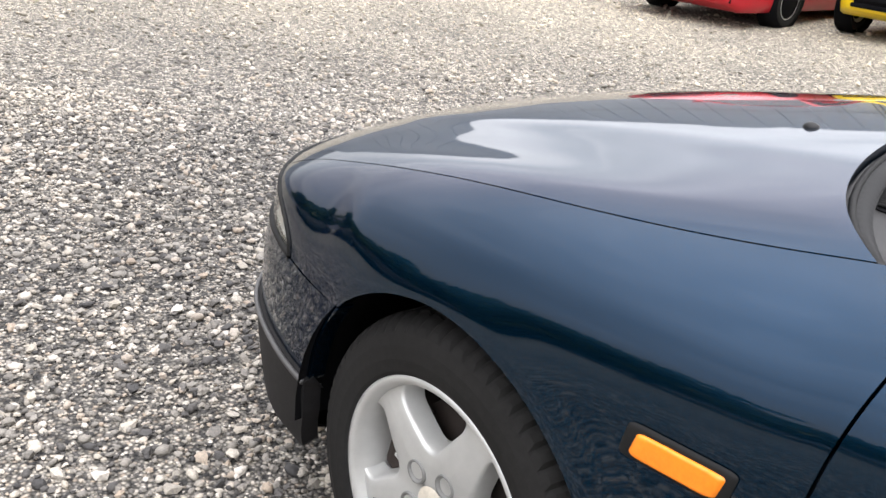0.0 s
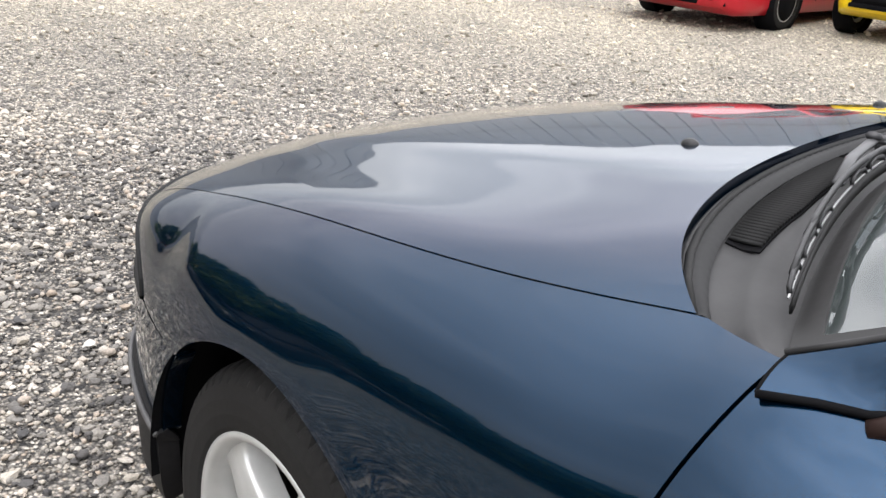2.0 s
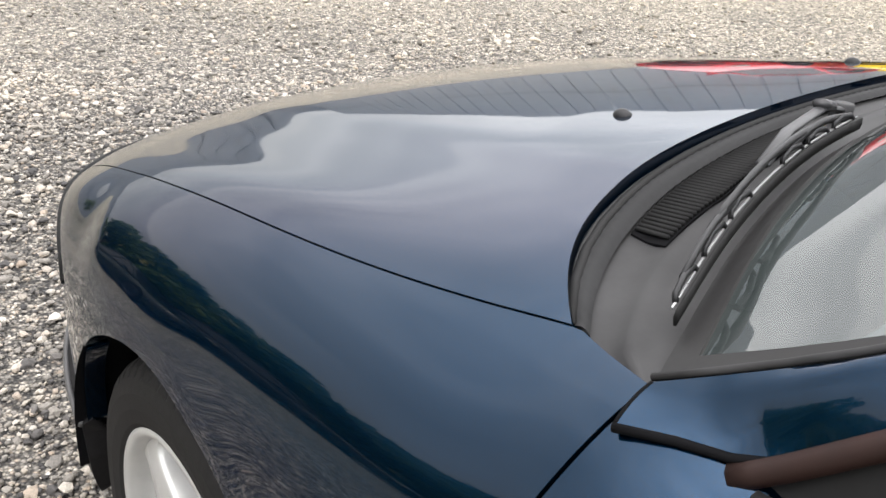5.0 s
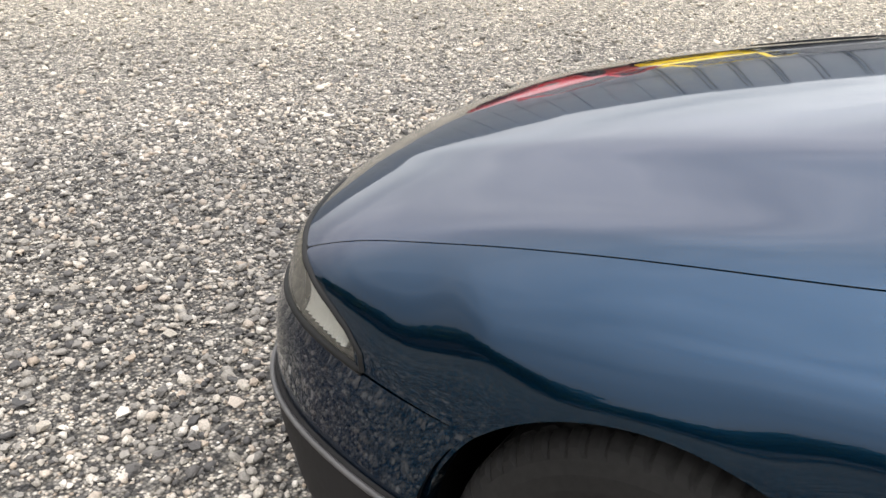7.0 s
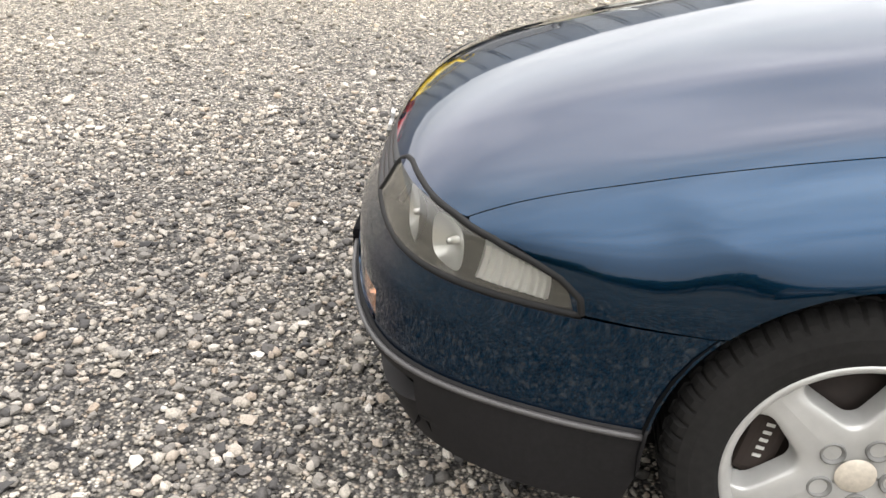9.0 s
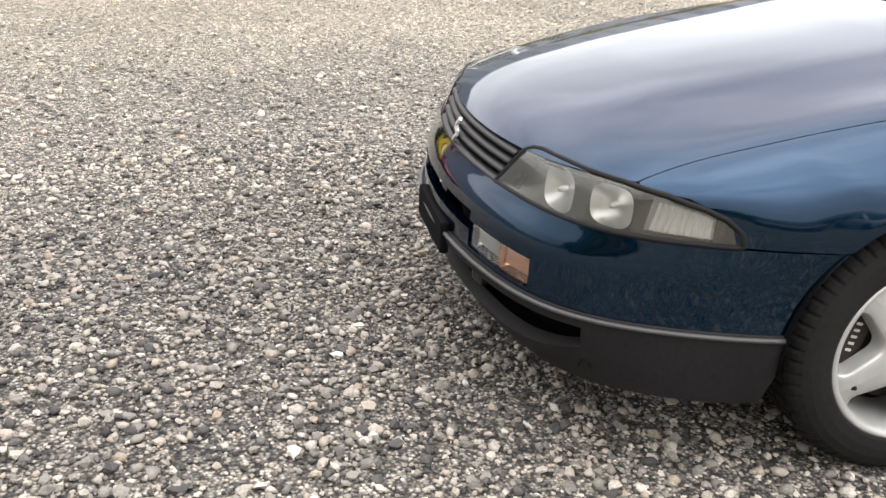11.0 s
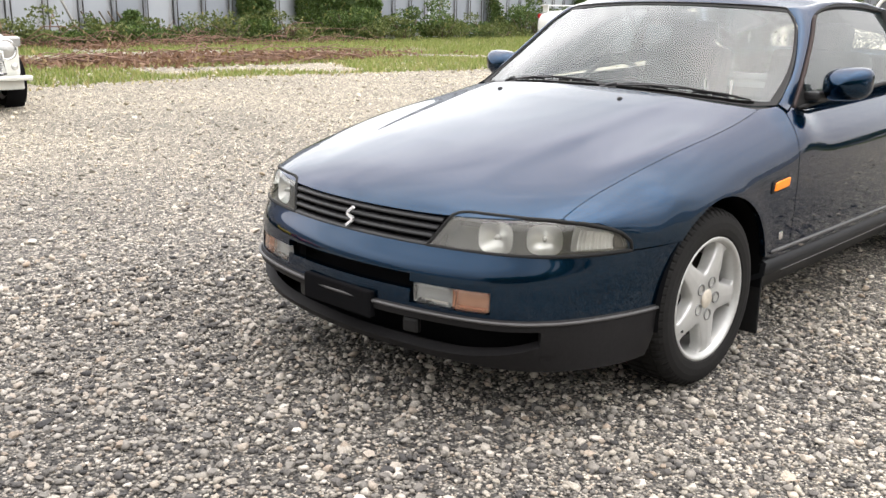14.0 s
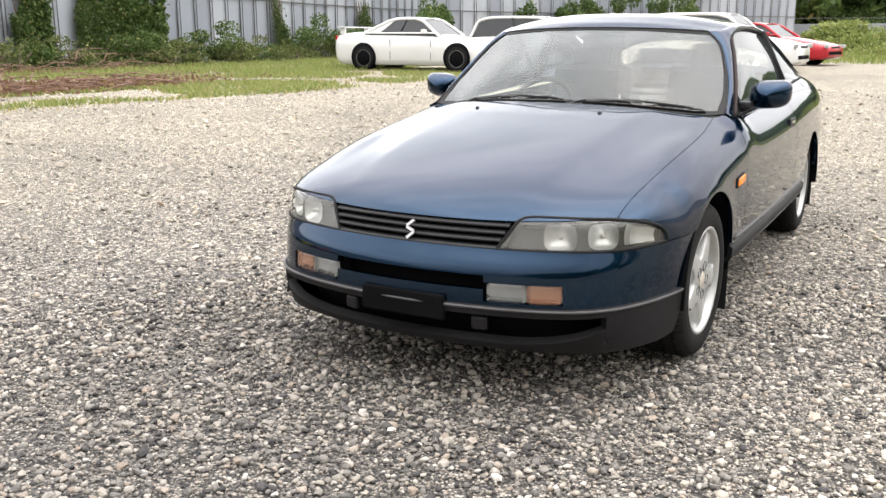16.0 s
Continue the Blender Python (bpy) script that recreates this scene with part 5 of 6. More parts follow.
def fence(start, finish, label, pieces=True, tall=1.0):
    """A run of sheets with dark joint strips and pipe rails in front of them; the yard lies on its right as one walks
    along it.
    """
    a, b = Vector((*start, 0)), Vector((*finish, 0))
    run = (b - a).length
    d = (b - a) / run
    ang = math.atan2(d.y, d.x)
    f = tagged(new("fence"), label, "fence", kind="structure")
    face = Vector((d.y, -d.x, 0))
    n = math.ceil(run / 0.9)
    rng = random.Random(int(run * 10))
    blanks = []
    for i in range(n):
        p = a + d * (run / n * (i + 0.5))
        z = float(ground_z(p.x, p.y))
        m = Matrix.Translation((p.x, p.y, z - 0.05 + rng.uniform(-0.03, 0.03))) @ Matrix.Rotation(ang, 4, "Z") @ Matrix.Rotation(radians(rng.uniform(-0.7, 0.7)), 4, "Y") @ Matrix.Diagonal((1.05, 1, tall, 1))
        if pieces:
            ob = new("panel", PANEL)
            ob.parent, ob.matrix_basis = f, m
        else:
            blanks.append(m)
    if blanks:
        src = np.array([v.co[:] for v in PANEL.vertices])
        fc = np.array([p.vertices[:] for p in PANEL.polygons])
        vs = np.concatenate([src @ np.array(m.to_3x3()).T + np.array(m.translation) for m in blanks])
        fs = np.concatenate([fc + k * len(src) for k in range(len(blanks))])
        tagged(put("panels", vs, fs, STEEL, f, "", False), kind="stuff")
    for h in (2.15,):
        pts = [a + d * t + face * 0.075 for t in np.linspace(0, run, max(3, int(run / 4)))]
        tube("rail", [(p.x, p.y, float(ground_z(p.x, p.y)) + h + 0.02 * math.sin(p.x + p.y)) for p in pts], 0.025, PIPE, f, "", 6)
    for i in range(n if pieces else 0):
        # paired dark strips, added for the shade along the ribs at each joint
        for off in (-0.07, 0.07):
            p = a + d * (run / n * i + off) + face * 0.05
            z = float(ground_z(p.x, p.y))
            tube("batten", [(p.x, p.y, z - 0.2), (p.x + rng.uniform(-0.03, 0.03), p.y, z + 2.85 * tall)], 0.017, PIPE, f, "", 4)


fence((-19.2, -8.0), (-20.0, 12.0), "tall grey corrugated steel hoarding with pipe rails", True, 1.5)
fence((-20.0, 12.0), (-23.0, 38.0), "tall grey corrugated steel hoarding with pipe rails", True, 1.42)
fence((-23.0, 38.0), (-9.0, 66.0), "tall grey corrugated steel hoarding with pipe rails", True, 1.45)
fence((-18.0, -34.0), (-19.2, -8.0), "tall grey steel hoarding", False, 1.5)
fence((20.0, -34.0), (-18.0, -34.0), "tall grey steel hoarding", False)
fence((21.0, 40.0), (20.0, -34.0), "tall grey steel hoarding", False)
fence((-14.0, 70.0), (40.0, 80.0), "far grey steel hoarding", False, 0.6)

# ---- growth ----
def leaf_material(name, a, b, c):
    mt = Mat(name, 0.6)
    geo = mt.node("NewGeometry")
    mt.colour(mt.ramp(geo.outputs["Random Per Island"], [(0.0, a), (0.55, b), (0.92, c), (1.0, (0.28, 0.24, 0.08))]))
    mt.set("Specular IOR Level", 0.3)
    trans = mt.node("BsdfTranslucent", Color=(b[0] * 1.2, b[1] * 1.3, b[2], 1))
    m = mt.node("MixShader", Fac=0.25)
    mt.l.new(mt.b.outputs[0], m.inputs[1])
    mt.l.new(trans.outputs[0], m.inputs[2])
    mt.l.new(m.outputs[0], mt.n["Material Output"].inputs["Surface"])
    return mt.m


LEAF = leaf_material("green_leaves", (0.03, 0.052, 0.014), (0.065, 0.108, 0.026), (0.13, 0.18, 0.05))
GRASS = leaf_material("grass_blades", (0.12, 0.15, 0.04), (0.19, 0.235, 0.065), (0.31, 0.29, 0.12))
STRAW = leaf_material("dry_grass", (0.20, 0.17, 0.08), (0.32, 0.27, 0.13), (0.42, 0.36, 0.2))
BARK = plain("grey_brown_bark", (0.10, 0.075, 0.05), 0.85, 0.0, 30.0, 0.4, 0.3)
TWIG = plain("dead_brown_twigs", (0.17, 0.10, 0.07), 0.85, 0.0, 25.0, 0.4, 0.1)

DEAD = leaf_material("dead_brown_leaves", (0.10, 0.055, 0.035), (0.19, 0.105, 0.07), (0.28, 0.18, 0.12))
WEED = leaf_material("olive_weeds", (0.05, 0.065, 0.02), (0.10, 0.125, 0.035), (0.18, 0.19, 0.07))


def leaves(name, centres, size, material, parent=None, seed=1, flat=0.0):
    """Many small folded leaves, one mesh."""
    rng = np.random.default_rng(seed)
    n = len(centres)
    s = size * rng.uniform(0.6, 1.4, n)[:, None]
    u = rng.normal(size=(n, 3))
    u /= np.linalg.norm(u, axis=1, keepdims=True)
    w = rng.normal(size=(n, 3))
    w -= (w * u).sum(1, keepdims=True) * u
    w /= np.linalg.norm(w, axis=1, keepdims=True)
    k = np.cross(u, w)
    c = np.asarray(centres)
    quad = np.stack([c - u * s, c + w * s * 0.5 + k * s * 0.2, c + u * s, c - w * s * 0.5 + k * s * 0.2], 1).reshape(-1, 3)
    idx = np.arange(n)[:, None] * 4
    fc = np.concatenate([idx + [0, 1, 2], idx + [0, 2, 3]])
    return put(name, quad, fc, material, parent, "", False)


def cloud(n, centre, radii, seed, lumps=9):
    """Points in an uneven crown of several lumps."""
    rng = np.random.default_rng(seed)
    lc = rng.normal(size=(lumps, 3)) * 0.5
    lr = rng.uniform(0.3, 0.6, lumps)
    i = rng.integers(0, lumps, n)
    d = rng.normal(size=(n, 3))
    d /= np.linalg.norm(d, axis=1, keepdims=True)
    p = lc[i] + d * (lr[i] * rng.uniform(0.55, 1.05, n))[:, None]
    p = p * np.asarray(radii) + np.asarray(centre)
    p[:, 2] = np.maximum(p[:, 2], ground_z(p[:, 0], p[:, 1]) + 0.03)
    return p


def bush(x, y, rx, ry, rz, n, seed, label="leafy green bush", size=0.07, mat=LEAF, group="bushes"):
    z = float(ground_z(x, y))
    b = thing("bush", label, "bush", group)
    rng = random.Random(seed)
    for k in range(5):
        tip = (x + rng.uniform(-0.6, 0.6) * rx, y + rng.uniform(-0.6, 0.6) * ry, z + rz * rng.uniform(0.8, 1.3))
        tube("stem", [(x + rng.uniform(-0.1, 0.1), y, z - 0.05), (lerp(x, tip[0], 0.5) + 0.05, lerp(y, tip[1], 0.5), lerp(z, tip[2], 0.55)), tip], 0.018, BARK, b, "", 5)
    leaves("foliage", cloud(n, (x, y, z + rz * 0.75), (rx, ry, rz), seed), size, mat, b, seed)
    return b


def tree(x, y, height, crown, n, seed, label="broad dark green tree behind the fence", size=0.16):
    z = float(ground_z(x, y))
    t = thing("tree", label, "tree", "trees behind the fence")
    rng = random.Random(seed)
    verts_top = (x + rng.uniform(-0.3, 0.3), y, z + height * 0.6)
    tube("trunk", [(x, y, z - 0.1), (x + 0.1, y, z + height * 0.3), verts_top], 0.16, BARK, t, "", 8)
    for k in range(6):
        a = rng.uniform(0, 6.28)
        tube("limb", [(x, y, z + height * rng.uniform(0.3, 0.5)), (x + math.cos(a) * crown * 0.4, y + math.sin(a) * crown * 0.4, z + height * 0.65),
                      (x + math.cos(a) * crown * 0.8, y + math.sin(a) * crown * 0.8, z + height * 0.85)], 0.06, BARK, t, "", 5)
    leaves("crown", cloud(n, (x, y, z + height * 0.68), (crown, crown, height * 0.36), seed, 14), size, LEAF, t, seed)


def fence_x(y):
    return np.interp(y, [-34, -8, 12, 38], [-18.0, -19.2, -20.0, -23.0])


def vine(y0, y1, top, n, seed):
    """A creeper hanging over the sheets."""
    rng = np.random.default_rng(seed)
    v = thing("creeper", "dense green creeper covering the steel fence", "climbing plant", "creepers on the fence")
    y = rng.uniform(y0, y1, n)
    frac = rng.random(n) ** 0.8
    edge = 0.75 + 0.35 * np.sin(y * 4.1 + seed) * np.sin(y * 1.7)
    z = frac * top * edge
    x = fence_x(y) + 0.12 + np.abs(rng.normal(0, 0.16, n)) + 0.5 * np.exp(-z * 1.6) * rng.random(n)
    leaves("foliage", np.stack([x, y, z + ground_z(x, y)], 1), 0.062, LEAF, v, seed)
    for k in range(6):
        yy = lerp(y0, y1, (k + 0.5) / 6)
        xx = float(fence_x(yy)) + 0.12
        gz = float(ground_z(xx, yy))
        tube("stem", [(xx, yy, gz), (xx + 0.05, yy + 0.12, gz + top * 0.45), (xx, yy - 0.1, gz + top * 0.9)], 0.02, BARK, v, "", 5)


vine(12.1, 13.2, 3.1, 8000, 11)
vine(14.3, 17.9, 3.2, 20000, 12)
vine(24.2, 24.9, 2.9, 1500, 13)
vine(31.0, 32.4, 2.6, 2200, 14)
vine(7.6, 9.0, 0.9, 1400, 15)
for k, (y, rz, n) in enumerate([(-3, .5, 900), (0.5, .55, 900), (3.0, .5, 900), (5.2, .55, 1000), (6.6, .5, 900), (8.6, .75, 1500), (10.2, .65, 1200), (11.6, .6, 1200), (15.5, .9, 1600),
                                (18.6, .8, 1500), (20.5, .6, 1200), (22.6, .6, 1200), (25.5, .9, 1600), (27.5, .9, 1500), (29.5, .8, 1500), (33.5, 1.0, 1600), (36, .9, 1500)]):
    bush(float(fence_x(y)) + 1.0, y, 0.75, 1.15, rz * (0.52 if y < 12 else 0.75), int(n * 1.5), 40 + k, "low weedy bush along the fence", 0.05)
for k, (x, y, w, h) in enumerate([(-17.6, 46.4, 1.1, 1.5), (-16.6, 47.8, 1.3, 1.7), (-15.6, 49.8, 1.0, 1.4), (-14.6, 51.4, 1.3, 1.7), (-13.6, 53.2, 1.4, 1.6), (-19.0, 42.6, 0.7, 1.2), (-21.2, 37.0, 0.7, 1.3)]):
    bush(x, y, w, w, h, 4200, 60 + k, "tall overgrown bush in front of the fence", 0.09)
bush(-14.2, 23.6, 0.8, 0.8, 1.0, 1800, 71, "yellow-green bush behind the parked cars", 0.07)
bush(-19.6, 33.4, 0.7, 0.8, 1.5, 1800, 72, "leafy bush reaching over the fence rail", 0.08)
for k, (x, y, h, c, n) in enumerate([(-16, 58, 6.2, 3.2, 5000), (-11, 66, 6.8, 3.0, 5000), (-25, 44, 5.4, 2.6, 4000), (6, 92, 7, 7, 9000), (17, 92, 7.5, 7, 7000), (28, 94, 7, 7, 6000), (-5, 90, 6.5, 6, 9000), (38, 95, 7, 7, 6000), (-14, 82, 6.5, 5, 8000), (0, 93, 7, 6, 9000), (11, 96, 8, 7, 8000), (-9.5, 88, 6, 5, 9000)]):
    tree(x, y, h, c, n, 90 + k, size=0.16 if y < 70 else 0.45)
for k in range(6):
    tree(13.5 + (k % 3) * 0.7, -20 + 4.2 * k, 1.75 + (k * 7 % 5) * 0.12, 2.9, 3000, 140 + k, "dense dark green tree along the yard", 0.24)
for k in range(9):
    tree(4.2 + 1.05 * k, -14.6 + 0.75 * k, 2.85 + (k * 5 % 4) * 0.12, 1.9, 3200, 180 + k, "dense dark green tree at the yard's edge", 0.2)
for k, (x, y) in enumerate([(1.0, 37), (3.5, 36), (6.5, 38), (9.5, 36), (-1.5, 40), (12.5, 38), (4.5, 33.5), (16, 37), (-4.2, 41), (-2.9, 37.5), (0.2, 34.5)]):
    bush(x, y, 1.7, 1.4, 0.72, 4200, 120 + k, "tall rank grass and weeds at the yard's edge", 0.075, GRASS, "tall weeds")

for k in range(9):
    bush(-15 + 4.5 * k, 84 + (k % 2), 3.2, 1.6, 1.7, 2600, 160 + k, "dark hedge growth behind the far fence", 0.3)


def tufts(name, n, where, height, material, label, seed, lean=0.35):
    """Blades of grass, one mesh."""
    rng = np.random.default_rng(seed)
    x, y = where(rng, n)
    z = ground_z(x, y) - 0.01
    h = height * rng.uniform(0.45, 1.25, n)
    a = rng.uniform(0, 6.28, n)
    w = 0.012 * rng.uniform(0.6, 1.6, n)
    bx, by = np.cos(a) * w, np.sin(a) * w
    lx, ly = rng.normal(0, lean, n) * h, rng.normal(0, lean, n) * h
    v = np.stack([np.stack([x - bx, y - by, z], 1), np.stack([x + bx, y + by, z], 1), np.stack([x + lx, y + ly, z + h], 1)], 1).reshape(-1, 3)
    tagged(put(name, v, np.arange(3 * n).reshape(-1, 3), material, None, "", False), label, "grass", kind="stuff")


def strip(x_near, x_far, y0, y1, patchy=0.0):
    def where(rng, n):
        m = n * 6
        y = rng.uniform(y0, y1, m)
        t = rng.random(m)
        x = lerp(np.interp(y, [0, 4, 8, 15, 24, 40], x_near), np.interp(y, [0, 4, 8, 15, 24, 40], x_far), t)
        q = np.array([noise.noise(Vector((a * 0.55, b * 0.55, 3.0))) for a, b in zip(x, y)])
        ok = np.where(q > -0.35 + patchy)[0][:n]
        return x[ok], y[ok]
    return where


def sow(name, n, where, height, material, label, seed):
    rng = np.random.default_rng(seed)
    x, y = where(rng, n)
    tufts(name, len(x), lambda r, k: (x, y), height, material, label, seed + 1)


sow("grass", 60000, strip([-9.2, -8.8, -7.8, -8.0, -9.0, -10.0], [-13.2, -13.0, -12.4, -14.0, -16, -18], 2.0, 40.0, 0.16), 0.07, GRASS, "bright green patchy grass at the gravel's edge", 201)
sow("grass", 42000, strip([-12.6, -12.6, -12.0, -12.0, -12, -13], [-18.5, -18.6, -18.8, -19, -20, -22], -6.0, 40.0, 0.16), 0.14, GRASS, "rough grass and weeds before the fence", 203)
sow("dry_grass", 16000, strip([-8.8, -8.4, -7.5, -7.7, -8.6, -9.6], [-18, -18, -18, -18, -19, -20], -2.0, 38.0, 0.05), 0.08, STRAW, "dry straw-coloured grass", 205)
sow("grass", 9000, lambda r, n: (r.uniform(-7, 14, n), r.uniform(29, 38, n)), 0.35, GRASS, "rank grass behind the parked cars", 207)

# concrete strip, dead branches
slab_mt = plain("old_concrete", (0.24, 0.205, 0.17), 0.85, 0.0, 14.0, 0.2, 0.2)
for k in range(4):
    y0 = -1.0 + 2.9 * k
    boxed_slab = boxed("concrete_slab", (-14.1, y0, float(ground_z(-13.5, y0)) - 0.12), (-12.9, y0 + 2.86, float(ground_z(-13.5, y0)) + 0.05 + 0.02 * (k % 3)), slab_mt, None, "", 0.02, Matrix.Rotation(radians(0.35 * ((k * 5) % 3 - 1)), 4, "Z"))
    tagged(boxed_slab, "old pale concrete slab among weeds", "concrete slab", "concrete strip before the fence")



def litter(name, n, centre, spread, label, seed):
    """Leaves lying about on the ground, one mesh."""
    rng = np.random.default_rng(seed)
    x, y = centre[0] + rng.normal(0, spread[0], n), centre[1] + rng.normal(0, spread[1], n)
    z = ground_z(x, y) + np.abs(rng.normal(0, 0.07, n))
    tagged(leaves(name, np.stack([x, y, z], 1), 0.05, DEAD, None, seed), label, "dead leaves", kind="stuff")


litter("dead_leaves", 4200, (-11.8, 6.0), (0.5, 1.9), "brown dead leaves and bark on the ground", 310)
litter("dead_leaves", 2200, (-17.9, 8.0), (0.5, 3.0), "brown dead leaves under the creepers", 311)
rng_w = random.Random(77)
for k in range(26):
    y = -2.0 + 1.35 * k + rng_w.uniform(-0.4, 0.4)
    bush(float(fence_x(y)) + rng_w.uniform(0.7, 1.5), y, 0.8, 0.95, rng_w.uniform(0.28, 0.5), 1100, 400 + k, "low olive weeds at the fence's foot", 0.045, WEED, "weeds along the fence")


def brushwood(x, y, n, spread, seed, height=0.20):
    rng = random.Random(seed)
    b = thing("brushwood", "heap of dead brown branches on the ground", "branch pile", "brushwood")
    z = float(ground_z(x, y))
    for k in range(n):
        px, py = x + rng.gauss(0, spread[0]), y + rng.gauss(0, spread[1])
        a, ln = rng.gauss(1.57, 0.7), rng.uniform(0.5, 1.6)
        h = abs(rng.gauss(0, height))
        dx, dy = math.cos(a) * ln / 2, math.sin(a) * ln / 2
        tube("branch", [(px - dx, py - dy, z + 0.03 + h * 0.4), (px + rng.uniform(-0.1, 0.1), py, z + 0.08 + h), (px + dx, py + dy, z + 0.05 + h * rng.uniform(0.2, 1.1))], rng.uniform(0.005, 0.012), TWIG, b, "", 4)


brushwood(-17.9, 5.5, 60, (0.5, 1.6), 301)
brushwood(-17.9, 9.2, 60, (0.5, 1.2), 302)
brushwood(-11.9, 4.6, 70, (0.45, 1.3), 303, 0.09)
brushwood(-11.6, 7.2, 60, (0.45, 1.2), 304, 0.09)
brushwood(-17.6, 13.5, 30, (0.4, 0.8), 305)
pl = tube("pole", [(-18.7, 7.25, float(ground_z(-18.7, 7.25)) - 0.1), (-18.9, 6.0, 3.1)], 0.03, plain("grey_pipe", (0.4, 0.39, 0.37), 0.6, 0.2, 20.0, 0.2, 0.1))
tagged(pl, "thin grey pole leaning on the fence", "pole")


# ---- other cars of the yard ----
def simple_car(label, mat, at, group, length, width, height, base, front, belt, roof, r_wheel=0.30, nose_z=0.62, tail_z=0.80, low=0.18, rim=ALLOY, round_top=0.75, spoiler=False,
               window=None):
    """A car with its nose towards -y and its front axle at y = 0. roof: (windscreen foot, roof front, roof rear, rear window foot)."""
    c = thing("parked_car", label, "car", group, at)
    tail = length - front
    ys = np.array([-front, -front + 0.04, -front + 0.16, -front + 0.45, 0.0, roof[0], roof[0] + 0.6, base * 0.7, roof[3], base + 0.3, tail - 0.3, tail - 0.05, tail])
    hw = np.array([0.66, 0.80, 0.92, 0.985, 1.0, 1.0, 1.0, 1.0, 1.0, 0.99, 0.95, 0.86, 0.72]) * width / 2
    top = np.interp(ys, [-front, -front + 0.16, roof[0], roof[0] + 0.6, roof[3], tail - 0.2, tail], [nose_z - 0.1, nose_z, belt - 0.02, belt, belt + 0.03, tail_z, tail_z - 0.1])
    lows = np.interp(ys, [-front, -front + 0.16, 0, tail - 0.3, tail], [low + 0.08, low, low, low, low + 0.12])
    sec = [(0.0, 1.03), (0.28, 1.024), (0.52, 1.008), (round_top, 0.98), (0.86, 0.94), (0.93, 0.875), (0.972, 0.78), (0.995, 0.64), (1.0, 0.5), (0.985, 0.2), (0.95, 0.04), (0.88, 0.0), (0.0, 0.0)]
    ring = [(f, g) for f, g in sec] + [(-f, g) for f, g in sec[::-1][1:-1]]
    fy = np.unique(np.concatenate([np.linspace(ys[0], ys[-1], 40), ys]))
    hwf, topf, lowf = mellow(lambda y: np.interp(y, ys, hw), 0.06)(fy), mellow(lambda y: np.interp(y, ys, top), 0.22)(fy), np.interp(fy, ys, lows)
    topf = topf - 0.05 * np.clip((ys[0] + 0.22 - fy) / 0.22, 0, 1) ** 2 - 0.04 * np.clip((fy - ys[-1] + 0.15) / 0.15, 0, 1) ** 2
    verts = [(f * w, y, lerp(lo, t, g)) for y, w, t, lo in zip(fy, hwf, topf, lowf) for f, g in ring]
    k = len(ring)
    faces = []
    for i in range(len(fy) - 1):
        for j in range(k):
            faces.append((i * k + j, i * k + (j + 1) % k, (i + 1) * k + (j + 1) % k, (i + 1) * k + j))
    faces += [tuple(range(k))[::-1], tuple(range((len(fy) - 1) * k, len(fy) * k))]
    body = put("body", verts, faces, mat, c)
    # glass house
    wb, wt = width / 2 * 0.86, width / 2 * 0.66
    foot = lambda y: float(np.interp(y, fy, topf)) - 0.02
    b4 = [(wb, roof[0], foot(roof[0])), (wb, roof[3], foot(roof[3])), (wt, roof[2], height - 0.045), (wt, roof[1], height - 0.045)]
    def quad(name, p, mt, lab=""):
        g = np.array([[lerp(lerp(np.array(p[0]), np.array(p[1]), u), lerp(np.array(p[3]), np.array(p[2]), u), v) for v in np.linspace(0, 1, 5)] for u in np.linspace(0, 1, 9)])
        return sheet(name, g, mt, c, lab, 0.02, (0, (roof[1] + roof[2]) / 2, height * 0.7))
    win = window or DARK_GLASS
    for s in (1, -1):
        m = lambda p: (p[0] * s, p[1], p[2])
        quad("side_window", [m(q) for q in b4], win)
        line = [Vector(m(q)) for q in (b4[0], b4[3], b4[2], b4[1])]
        for _ in range(3):
            line = line[:1] + [p for a, b in zip(line, line[1:]) for p in (a.lerp(b, 0.16), a.lerp(b, 0.84))] + line[-1:]
        tube("roof_rail", [tuple(p) for p in line], 0.044, mat, c, "", 8)
        if roof[3] - roof[2] > 0.5:
            lean = lambda y, f: m((lerp(wb, wt, f) + 0.012, y, lerp(foot(roof[3]), height - 0.045, f)))
            quad("rear_pillar", [lean(roof[3] - 0.42, 0.0), lean(roof[3] + 0.02, 0.0), lean(roof[2] + 0.03, 1.0), lean(roof[2] - 0.10, 1.0)], mat)
            tube("window_foot", [lean(lerp(roof[0], roof[3], f), 0.04) for f in (0.03, 0.3, 0.6, 0.97)], 0.026, mat, c, "", 6)
        mid = lerp(roof[0], roof[3], 0.52)
        tube("door_pillar", [(s * (wb + 0.006), mid, foot(mid)), (s * (wt + 0.012), lerp(roof[1], roof[2], 0.5), height - 0.05)], 0.022, BLACK_PLASTIC, c, "", 6)
        ob = boxed("side_mirror", (-0.09, -0.05, -0.05), (0.09, 0.05, 0.06), mat, c, "", 0.03)
        ob.data.transform(Matrix.Translation((s * (width / 2 + 0.04), roof[0] + 0.35, belt + 0.06)))
        for y in (roof[0] + 0.18, lerp(roof[0], roof[3], 0.62)):
            boxed("door_gap", (s * width / 2 * 0.99 - 0.006, y, low + 0.15), (s * width / 2 * 0.99 + 0.003, y + 0.012, belt - 0.12), GAP, c, "", 0.0)
